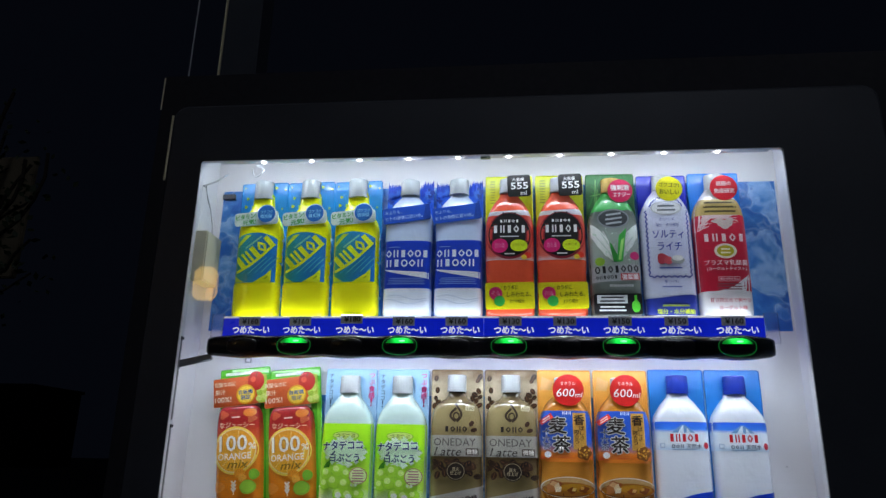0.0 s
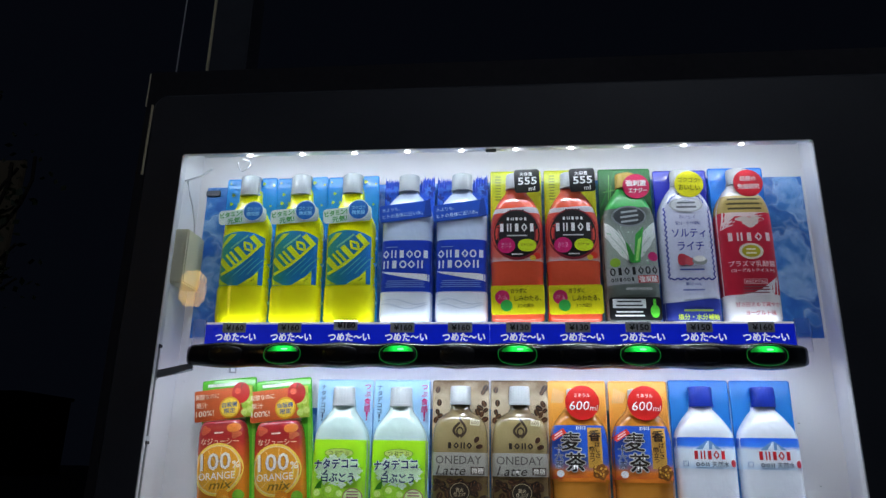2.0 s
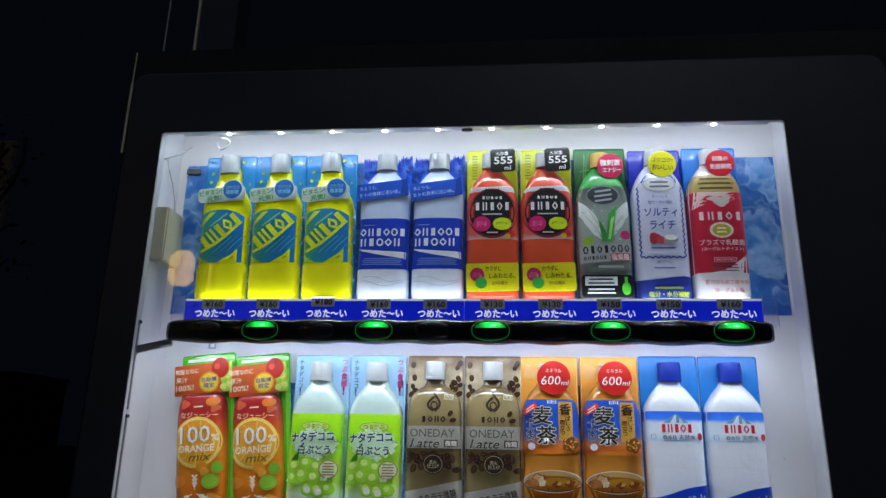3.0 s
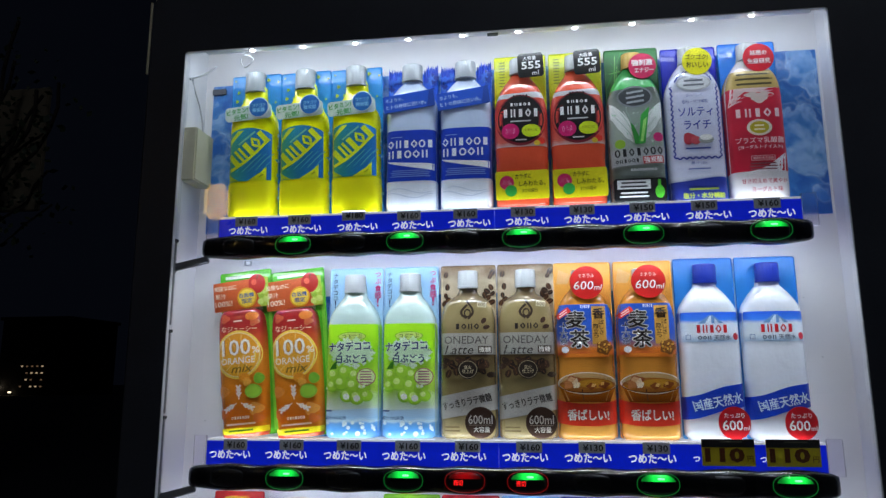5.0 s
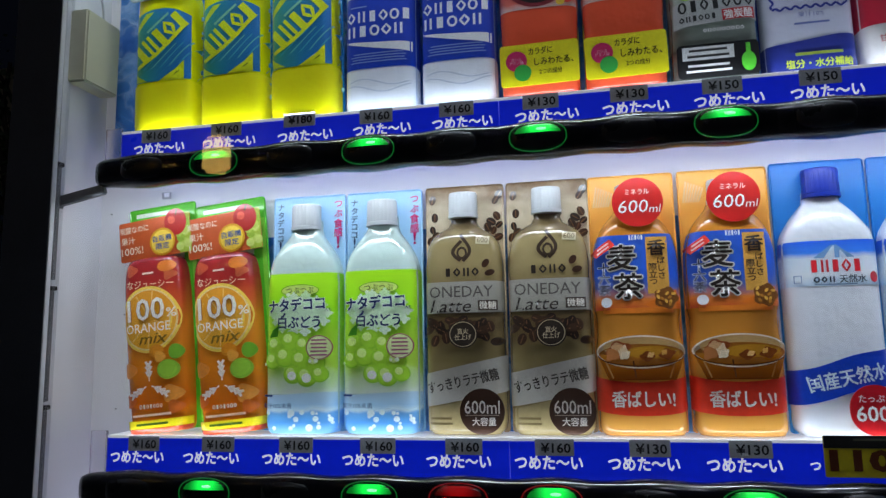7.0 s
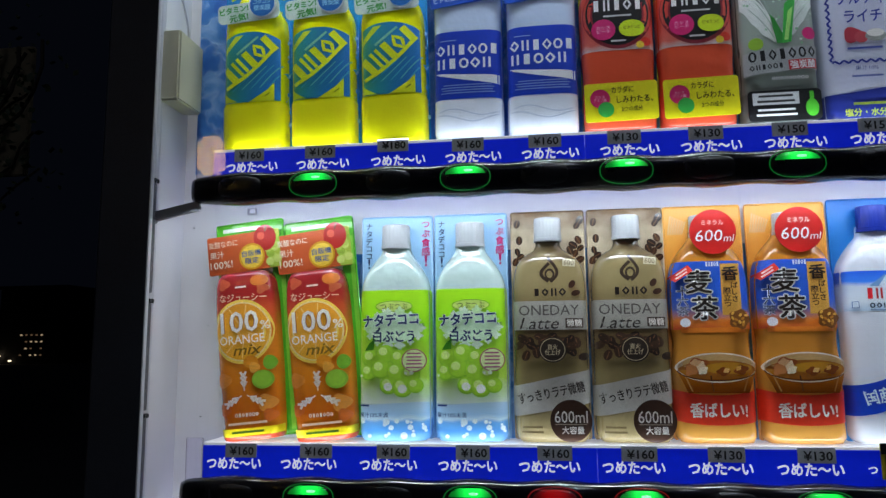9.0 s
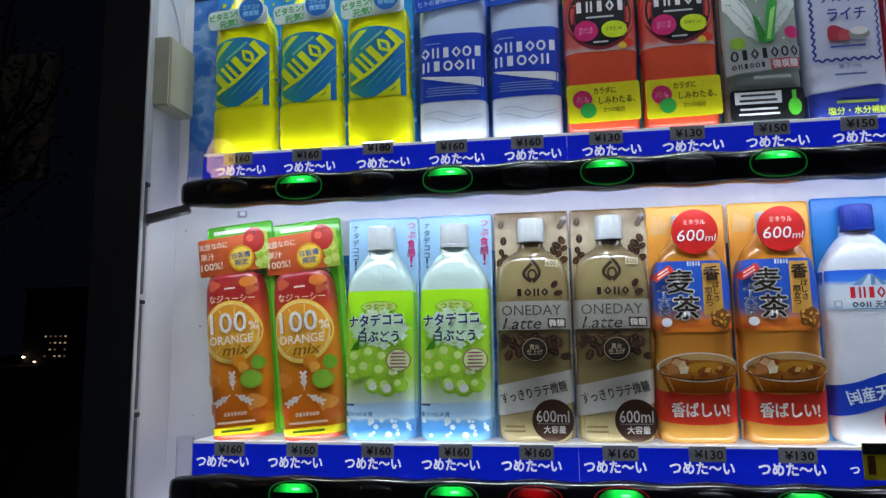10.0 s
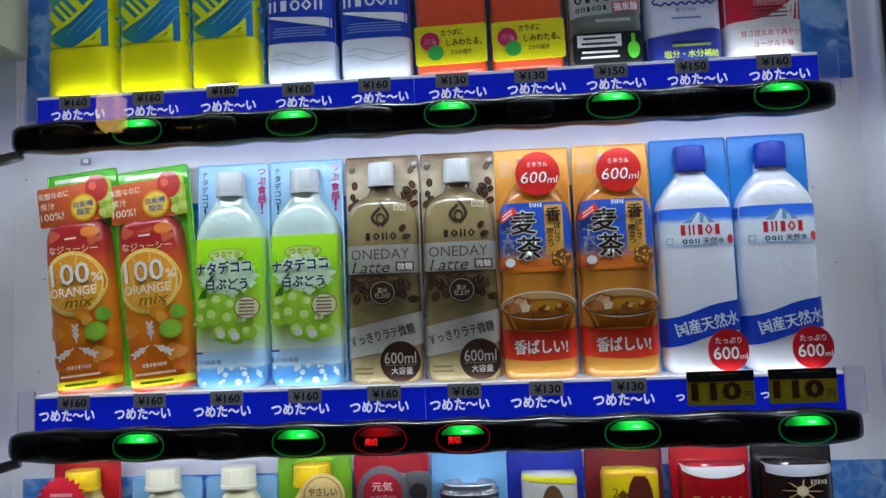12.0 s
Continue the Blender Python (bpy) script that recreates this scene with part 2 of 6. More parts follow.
def tube(points, r, n=8):
    """A round wire along points."""
    bm = bmesh.new()
    rings = []
    for i, p in enumerate(points):
        p = Vector(p)
        d = (Vector(points[min(i + 1, len(points) - 1)]) - Vector(points[max(i - 1, 0)])).normalized()
        a = d.orthogonal().normalized()
        c = d.cross(a)
        rings.append([bm.verts.new(p + r * (math.cos(2 * math.pi * k / n) * a + math.sin(2 * math.pi * k / n) * c)) for k in range(n)])
    for q, s in zip(rings, rings[1:]):
        for k in range(n):
            bm.faces.new((q[k], q[(k + 1) % n], s[(k + 1) % n], s[k]))
    bm.faces.new(rings[0])
    bm.faces.new(rings[-1])
    bmesh.ops.recalc_face_normals(bm, faces=bm.faces[:])
    return bm


GLYPHS = {}


def glyphs(body, bold=0.0):
    """Flat outline of a word: points and faces, centred, one unit high."""
    key = (body, bold)
    if key not in GLYPHS:
        cu = bpy.data.curves.new("word", "FONT")
        cu.body, cu.resolution_u, cu.offset = body, 2, bold
        cu.space_line = 0.95
        cu.align_x = "CENTER"
        ob = new("word", cu)
        bpy.context.view_layer.update()
        me = bpy.data.meshes.new_from_object(ob.evaluated_get(bpy.context.evaluated_depsgraph_get()))
        v = [(p.co.x, p.co.y) for p in me.vertices]
        f = [tuple(p.vertices) for p in me.polygons]
        bpy.data.objects.remove(ob)
        bpy.data.curves.remove(cu)
        bpy.data.meshes.remove(me)
        x0, x1 = min(p[0] for p in v), max(p[0] for p in v)
        z0, z1 = min(p[1] for p in v), max(p[1] for p in v)
        GLYPHS[key] = ([(p[0] - (x0 + x1) / 2, p[1] - (z0 + z1) / 2) for p in v], f, x1 - x0, z1 - z0)
    return GLYPHS[key]


class Art:
    """Print laid on a surface y = on(x, z), each mark a hair proud of the last."""

    def __init__(self, on, lift=0.0003):
        self.on, self.h, self.v, self.f, self.i, self.m, self.k, self.t = on, lift, [], [], [], [], 1.0, []

    def put(self, pts, faces, mat, text=False):
        mat = ink(mat) if isinstance(mat, str) else mat
        if mat not in self.m:
            self.m.append(mat)
        k, n = self.m.index(mat), len(self.v)
        self.v += [(x * self.k, self.on(x * self.k, z) - self.h, z) for x, z in pts]
        self.f += [tuple(n + j for j in q) for q in faces]
        self.i += [k] * len(faces)
        self.t += [text] * len(faces)
        self.h += 0.00008

    def quad(self, a, b, c, d, mat, nx=8, nz=4):
        """a, b: the lower corners; c, d: the upper ones, right first."""
        pts, faces = [], []
        for j in range(nz + 1):
            t = j / nz
            for i in range(nx + 1):
                s = i / nx
                pts.append(tuple((1 - t) * ((1 - s) * a[k] + s * b[k]) + t * ((1 - s) * d[k] + s * c[k]) for k in (0, 1)))
        for j in range(nz):
            for i in range(nx):
                p = j * (nx + 1) + i
                faces.append((p, p + 1, p + nx + 2, p + nx + 1))
        self.put(pts, faces, mat)

    def rect(self, x, z, w, h, mat, turn=0.0, nx=6, nz=3):
        c, s = math.cos(radians(turn)), math.sin(radians(turn))
        q = [(x + c * u - s * t, z + s * u + c * t) for u, t in ((-w / 2, -h / 2), (w / 2, -h / 2), (w / 2, h / 2), (-w / 2, h / 2))]
        self.quad(*q, mat, nx, nz)

    def band(self, width, z0, z1, mat, slope=0.0, wave=0.0):
        """A label wrapped round the front and sides; slope and wave bend its upper rim."""
        nx, nz = 18, 12
        pts, faces = [], []
        for j in range(nz + 1):
            for i in range(nx + 1):
                s = -1 + 2 * i / nx
                top = z1 + slope * s + wave * math.sin(3.0 * s)
                z = z0 + (top - z0) * j / nz
                pts.append((math.sin(math.pi / 2 * s) * 1.008 * width(z) / self.k, z))
        for j in range(nz):
            for i in range(nx):
                p = j * (nx + 1) + i
                faces.append((p, p + 1, p + nx + 2, p + nx + 1))
        self.put(pts, faces, mat)

    def blob(self, x, z, radius, mat, n=28, rings=3, sx=1.0, sz=1.0, turn=0.0):
        """A round mark; radius may be a function of the angle."""
        r = radius if callable(radius) else (lambda a: radius)
        c, s = math.cos(radians(turn)), math.sin(radians(turn))
        pts, faces = [(x, z)], []
        for k in range(1, rings + 1):
            for i in range(n):
                a = 2 * math.pi * i / n
                u, t = sx * r(a) * math.cos(a) * k / rings, sz * r(a) * math.sin(a) * k / rings
                pts.append((x + c * u - s * t, z + s * u + c * t))
        for i in range(n):
            faces.append((0, 1 + i, 1 + (i + 1) % n))
            for k in range(rings - 1):
                p, q = 1 + k * n, 1 + (k + 1) * n
                faces.append((p + i, q + i, q + (i + 1) % n, p + (i + 1) % n))
        self.put(pts, faces, mat)

    def ring(self, x, z, r0, r1, mat, n=32, sx=1.0, sz=1.0):
        pts, faces = [], []
        for i in range(n):
            a = 2 * math.pi * i / n
            for r in (r0, r1):
                pts.append((x + sx * r * math.cos(a), z + sz * r * math.sin(a)))
        for i in range(n):
            j = (i + 1) % n
            faces.append((2 * i, 2 * i + 1, 2 * j + 1, 2 * j))
        self.put(pts, faces, mat)

    def line(self, pts2, w, mat):
        """A stroke through points."""
        pts, faces = [], []
        for i, p in enumerate(pts2):
            a, b = pts2[max(i - 1, 0)], pts2[min(i + 1, len(pts2) - 1)]
            dx, dz = b[0] - a[0], b[1] - a[1]
            q = math.hypot(dx, dz) or 1
            pts += [(p[0] - dz / q * w / 2, p[1] + dx / q * w / 2), (p[0] + dz / q * w / 2, p[1] - dx / q * w / 2)]
        for i in range(len(pts2) - 1):
            faces.append((2 * i, 2 * i + 1, 2 * i + 3, 2 * i + 2))
        self.put(pts, faces, mat)

    def word(self, body, x, z, w, h, mat, turn=0.0, lean=0.0, bold=0.0):
        """Lettering fitted into a box w by h (h 0: in proportion)."""
        many = bold > 0 and any(ord(ch) >= 0x4E00 for ch in body)
        v, f, gw, gh = glyphs(body, 0.0 if many else bold)
        kx = w / gw
        kz = h / gh if h else kx
        c, s = math.cos(radians(turn)), math.sin(radians(turn))
        pts = []
        for u, t in v:
            u, t = u * kx + lean * t * kz, t * kz
            pts.append((x + c * u - s * t, z + s * u + c * t))
        if not many:
            self.put(pts, f, mat, True)
            return
        # dense characters are thickened by laying them down a little shifted
        e = bold * 0.75 * kz
        ways = [(-1, -1), (1, 1), (-1, 1), (1, -1)] if bold < 0.05 else [(q * math.cos(i * math.pi / 6), q * math.sin(i * math.pi / 6)) for q in (0.55, 1.15) for i in range(12)]
        for dx, dz in ways:
            self.put([(p + dx * e, q + dz * e) for p, q in pts], f, mat, True)
            self.h -= 0.000074
        self.h += 0.0002

    def column(self, body, x, z, size, mat, step=1.08, bold=0.0):
        """Upright lettering, downwards from z."""
        for k, ch in enumerate(body):
            v, f, gw, gh = glyphs(ch, bold)
            q = size * min(1.0, gw + 0.05) if ch not in "！!、" else size * 0.3
            self.word(ch, x, z - size * step * k, q, 0, mat, bold=bold)

    def blocks(self, n, x0, x1, z0, z1, mat, turn=0.0, gap=0.28, seed=1, weight=0.30):
        """A wordmark as a row of plain figures: rings, bars, wedges."""
        rnd = random.Random(seed * 7 + n)
        cx, cz, w, e = (x0 + x1) / 2, (z0 + z1) / 2, (x1 - x0) / n, (z1 - z0) / 2
        c, s = math.cos(radians(turn)), math.sin(radians(turn))
        g = w * (1 - gap * 0.6) / 2
        k0 = min(g, e) * weight * 1.7
        base, last = self.h, ""
        for k in range(n):
            u0 = (k + 0.5 - n / 2) * w
            figure = rnd.choice([f for f in ("ring", "pair", "diamond", "block") if f != last])
            last = figure
            strokes = []
            if figure == "ring":
                strokes.append([((g - k0 / 2) * math.cos(2 * math.pi * i / 24), (e - k0 / 2) * math.sin(2 * math.pi * i / 24)) for i in range(25)])
            elif figure == "diamond":
                strokes.append([((g - k0 / 3) * u, (e - k0 / 3) * t) for u, t in ((1, 0), (0.5, 0.5), (0, 1), (-0.5, 0.5), (-1, 0), (-0.5, -0.5), (0, -1), (0.5, -0.5), (1, 0))])
            elif figure == "pair":
                strokes += [[(u, -e), (u, 0.0), (u, e)] for u in (-g * 0.55, g * 0.55)]
            else:
                self.h = base
                self.quad(*[(cx + c * (u0 + u) - s * t, cz + s * (u0 + u) + c * t) for u, t in ((-g * 0.6, -e), (g * 0.6, -e), (g * 0.6, e), (-g * 0.6, e))], mat, 3, 3)
            for line in strokes:
                self.h = base
                self.line([(cx + c * (u0 + u) - s * t, cz + s * (u0 + u) + c * t) for u, t in line], k0, mat)
        self.h = base + 0.00008

    def bars(self, rows, x, z, w, h, mat, turn=0.0, seed=3):
        """Small print as thin bars."""
        rnd = random.Random(seed)
        for k in range(rows):
            q = w * rnd.uniform(0.75, 1.0)
            self.rect(x, z - (k - (rows - 1) / 2) * h, q, h * 0.42, mat, turn, 8, 1)
            self.h -= 0.00008
        self.h += 0.00008

    def mesh(self, name, parent, keep):
        used, v, f, i = {}, [], [], []
        for q, m, t in zip(self.f, self.i, self.t):
            if t in keep:
                for j in q:
                    if j not in used:
                        used[j] = len(v)
                        v.append(self.v[j])
                f.append(tuple(used[j] for j in q))
                i.append(m)
        mats = sorted(set(i))
        me = bpy.data.meshes.new(name)
        me.from_pydata(v, [], f)
        for m in mats:
            me.materials.append(self.m[m])
        me.polygons.foreach_set("material_index", [mats.index(m) for m in i])
        me.polygons.foreach_set("use_smooth", [True] * len(f))
        me.update()
        ob = new(name, me)
        ob.parent = parent
        return ob

    def done(self, name, parent, label=""):
        """The print as one part; on a thing's own part its words are a part of the print."""
        split = parent.parent is None and any(self.t) and not all(self.t)
        ob = self.mesh(name, parent, (False,) if split else (False, True))
        if split:
            self.mesh("lettering", ob, (True,))
        if label:
            tagged(ob, label)
        return ob


# ---- the vending machine ----
def thing(name, m, label, category, group="", kind=""):
    ob = new(name)
    ob.empty_display_size = 0.05
    ob.matrix_world = m
    return tagged(ob, label, category, group, kind)


machine = thing("vending_machine", pose(0, 0, 0), "black drinks vending machine with a brightly lit display window at night", "vending machine")
ML, MR, MT, DOOR = -0.5050, 0.503, 1.806, 0.979


def door_frame():
    """The black front of the door round the display opening, its inner rim sloping back."""
    bm = bmesh.new()
    zl = 0.70
    ox0, ox1, oz0, oz1 = ML, MR, 0.05, MT
    ix0, ix1, iz0, iz1 = -0.4520, 0.3680, zl, TOP - 0.0040
    r = 0.005

    def ring(x0, x1, z0, z1, rad, y):
        out = []
        for cx, cz, a0 in ((x1 - rad, z1 - rad, 0), (x0 + rad, z1 - rad, 90), (x0 + rad, z0 + rad, 180), (x1 - rad, z0 + rad, 270)):
            for i in range(5):
                a = radians(a0 + 22.5 * i)
                out.append(bm.verts.new((cx + rad * math.cos(a), y, cz + rad * math.sin(a))))
        return out

    rings = [ring(ox0, ox1, oz0, oz1, 0.02, 1.05), ring(ox0, ox1, oz0, oz1, 0.02, DOOR + 0.004), ring(ox0 + 0.004, ox1 - 0.004, oz0 + 0.004, oz1 - 0.004, 0.018, DOOR),
             ring(ix0, ix1, iz0, iz1, r, DOOR), ring(ix0, ix1, iz0, iz1, r, LIP - 0.0015)]
    n = len(rings[0])
    for q, s in zip(rings, rings[1:]):
        for i in range(n):
            j = (i + 1) % n
            bm.faces.new((q[i], q[j], s[j], s[i]))
    bmesh.ops.recalc_face_normals(bm, faces=bm.faces[:])
    return bm


part("door_frame", door_frame(), BLACK, machine, "matt black door front round the window")
part("cabinet", boxes([(ML + 0.012, MR - 0.012, 1.08, 1.72, 0.03, MT + 0.0)], 0.006), BLACK, machine)
part("foot", boxes([(ML + 0.05, ML + 0.12, 1.12, 1.2, 0, 0.03)], 0.004), DARK, machine)
part("foot", boxes([(MR - 0.12, MR - 0.05, 1.12, 1.2, 0, 0.03)], 0.004), DARK, machine)
part("foot", boxes([(ML + 0.05, ML + 0.12, 1.6, 1.68, 0, 0.03)], 0.004), DARK, machine)
part("foot", boxes([(MR - 0.12, MR - 0.05, 1.6, 1.68, 0, 0.03)], 0.004), DARK, machine)
# pale strip reaching only as far down as the door edge is lit
part("lit_edge", tube([(ML - 0.0005, DOOR + 0.001, z) for z in (1.685, 1.74, MT - 0.016)], 0.0017), EDGE, machine, "lit upper edge of the door, drawn as a pale strip")
# window opening: inner return painted as lit, rim, side walls, roof, back


def lit_return():
    """A thin white lining for the light caught on the opening's inner return."""
    bm = bmesh.new()
    rings = []
    for inset, y in ((0.0, DOOR + 0.0004), (0.0012, DOOR + 0.0004), (0.0012, LIP - 0.0006)):
        x0, x1, z0, z1, q = -0.4519 + inset, 0.3679 - inset, 0.7001 + inset, TOP - 0.0041 - inset, 0.0048
        ring = []
        for cx, cz, a0 in ((x1 - q, z1 - q, 0), (x0 + q, z1 - q, 90), (x0 + q, z0 + q, 180), (x1 - q, z0 + q, 270)):
            for i in range(5):
                a = radians(a0 + 22.5 * i)
                ring.append(bm.verts.new((cx + q * math.cos(a), y, cz + q * math.sin(a))))
        rings.append(ring)
    for q, s in zip(rings, rings[1:]):
        for i in range(len(q)):
            j = (i + 1) % len(q)
            bm.faces.new((q[i], q[j], s[j], s[i]))
    bmesh.ops.recalc_face_normals(bm, faces=bm.faces[:])
    return bm


part("lit_return", lit_return(), WALL, machine, "lit inner return of the window opening, painted white")
RIM = surface("rim_plastic", "D6D8DE", 0.3)
for x0, x1 in ((XL, XL + 0.003), (XR - 0.003, XR)):
    part("window_rim", boxes([(x0, x1, LIP + 0.004, LIP + 0.014, 0.72, ROOF)]), RIM, machine)
part("side_wall", boxes([(XL - 0.003, XL, LIP, BACK + 0.01, 0.70, ROOF + 0.002)]), WALL, machine, "white inner side wall of the display")
part("side_wall", boxes([(XR, XR + 0.003, LIP, BACK + 0.01, 0.70, ROOF + 0.002)]), WALL, machine, "white inner side wall of the display")
part("display_roof", boxes([(XL, XR, LIP, BACK + 0.01, ROOF + 0.0005, ROOF + 0.004)]), WALL, machine)
part("roof_front", boxes([(XL, XR, LIP, LIP + 0.003, TOP + 0.0045, ROOF)]), WALL, machine)
part("display_floor", boxes([(XL, XR, LIP, BACK + 0.01, 0.70, 0.704)]), WALL, machine)
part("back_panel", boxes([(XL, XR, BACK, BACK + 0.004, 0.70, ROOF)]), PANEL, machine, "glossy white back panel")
pane = part("front_pane", boxes([(XL + 0.003, XR - 0.003, 0.9846, 0.9858, 0.72, TOP - 0.001)]), PANE, machine, "clear plastic front pane")
pane.visible_shadow = False
# ice prints behind the rows
part("ice_sheet", boxes([(XL + 0.012, XR - 0.004, BACK - 0.0016, BACK - 0.0006, ROW[0] - 0.01, 1.695)]), ICE, machine, "printed blue ice backing sheet")
part("ice_sheet", boxes([(-0.31, 0.16, BACK - 0.0016, BACK - 0.0006, ROW[1] - 0.01, 1.385)]), ICE, machine, "printed blue ice backing sheet")
part("ice_sheet", boxes([(XL + 0.012, XR - 0.004, BACK - 0.0016, BACK - 0.0006, 0.75, 1.118)]), ICE, machine, "printed blue ice backing sheet")
# LED strip along the top
led_bar = part("led_bar", boxes([(XL + 0.03, XR - 0.03, 0.986, 0.9955, TOP - 0.0035, TOP)], 0.0006), WALL, machine, "thin strip of white lamps under the window top")


def dome(r):
    bm = bmesh.new()
    bmesh.ops.create_uvsphere(bm, u_segments=10, v_segments=6, radius=r)
    for v in bm.verts:
        v.co.z *= 0.5
    return bm


def disc_part(name, bm, mat, parent, at, label=""):
    ob = part(name, bm, mat, parent, label, smooth=True)
    ob.location = at
    return ob


for k in range(10):
    disc_part("led", dome(0.0034), LEDM, led_bar, (-0.360 + 0.0715 * k, 0.9880, TOP - 0.0048))


# price strips, tickets, button bars
PRICE = [[160, 160, 180, 160, 160, 130, 130, 150, 150, 160], [160] * 6 + [130, 130, 0, 0], [130] * 10]
LIT = [[k % 2 == 1 for k in range(10)] for _ in range(3)]
SOLD = {(1, 4), (1, 5)}


def bar_mesh(x0, x1):
    """A gloss bar with a soft swelling at each button."""
    bm = bmesh.new()
    rings, n, m = [], 150, 20
    for i in range(n + 1):
        s = i / n
        x = x0 + (x1 - x0) * s
        end = min(1.0, min(s, 1 - s) * n / 6)
        cap = math.sqrt(max(0.0, 1 - (1 - end) ** 2))
        swell = 0.5 + 0.5 * math.cos(2 * math.pi * (x - COL[0]) / PITCH)
        hz, hy = (0.0142 + 0.0020 * swell) * (0.72 + 0.28 * cap), (0.0098 + 0.0022 * swell) * (0.6 + 0.4 * cap)
        ring = []
        for k in range(m):
            a = 2 * math.pi * k / m
            ca, sa = math.cos(a), math.sin(a)
            ring.append(bm.verts.new((x, hy * math.copysign(abs(ca) ** 0.7, ca), hz * math.copysign(abs(sa) ** 0.75, sa))))
        rings.append(ring)
    for q, s in zip(rings, rings[1:]):
        for k in range(m):
            bm.faces.new((q[k], q[(k + 1) % m], s[(k + 1) % m], s[k]))
    bm.faces.new(rings[0])
    bm.faces.new(rings[-1])
    bmesh.ops.recalc_face_normals(bm, faces=bm.faces[:])
    return bm


def lens_mesh(w, h, d, top=1.0, bottom=-1.0):
    """A shallow oval lens, or a slice of it between two heights."""
    bm = bmesh.new()
    nx, nz = 20, 8
    grid = []
    for j in range(nz + 1):
        t = bottom + (top - bottom) * j / nz
        half = (max(0.0, 1 - abs(t) ** 2.4)) ** (1 / 2.4)
        row = []
        for i in range(nx + 1):
            s = (-1 + 2 * i / nx) * half
            q = max(0.0, 1 - abs(s) ** 2.6 - abs(t) ** 2.6)
            row.append(bm.verts.new((s * w / 2, -d * q ** 0.5, t * h / 2)))
        grid.append(row)
    for j in range(nz):
        for i in range(nx):
            bm.faces.new((grid[j][i], grid[j][i + 1], grid[j + 1][i + 1], grid[j + 1][i]))
    bmesh.ops.remove_doubles(bm, verts=bm.verts[:], dist=1e-6)
    return bm


def rim_mesh(w, h, r):
    bm = bmesh.new()
    n, m = 40, 6
    rings = []
    for i in range(n):
        a = 2 * math.pi * i / n
        ca, sa = math.cos(a), math.sin(a)
        e = (abs(ca) ** 2.4 + abs(sa) ** 2.4) ** (-1 / 2.4)
        ring = []
        for k in range(m):
            b = 2 * math.pi * k / m
            ring.append(bm.verts.new(((w / 2 + r * math.cos(b)) * e * ca, r * math.sin(b), (h / 2 + r * math.cos(b)) * e * sa)))
        rings.append(ring)
    for i in range(n):
        q, s = rings[i], rings[(i + 1) % n]
        for k in range(m):
            bm.faces.new((q[k], q[(k + 1) % m], s[(k + 1) % m], s[k]))
    bmesh.ops.recalc_face_normals(bm, faces=bm.faces[:])
    return bm


BW, BH = 0.046, 0.0245


def button(bar, x, z, lit, sold):
    y = -0.0098
    b = disc_part("button", lens_mesh(BW - 0.002, BH - 0.002, 0.0034), BUTTON, bar, (x, y, z), "dark oval selection button")
    if lit or sold:
        disc_part("rim_light", rim_mesh(BW, BH, 0.00045), GREENRIM if lit and not sold else REDRIM, bar, (x, y - 0.0014, z))
    if lit or sold:
        disc_part("glow_window", lens_mesh(BW - 0.004, BH - 0.003, 0.0036, 0.95, 0.28), GREEN if lit else REDGLOW, bar, (x, y - 0.0002, z), "lit upper half of the button")
    if lit:
        disc_part("lamp_core", lens_mesh(0.0085, 0.0026, 0.0006), GREENHOT, bar, (x + 0.003, y - 0.0032, z + 0.0058))
    if sold:
        a = Art(lambda u, w: 0.0, 0.0)
        a.word("売切", -0.0075, -0.0012, 0.0105, 0.0062, REDTEXT, bold=0.012)
        t = a.done("sold_out_lettering", bar, "glowing red sold-out sign")
        t.location = (x, y - 0.0036, z)
    return b


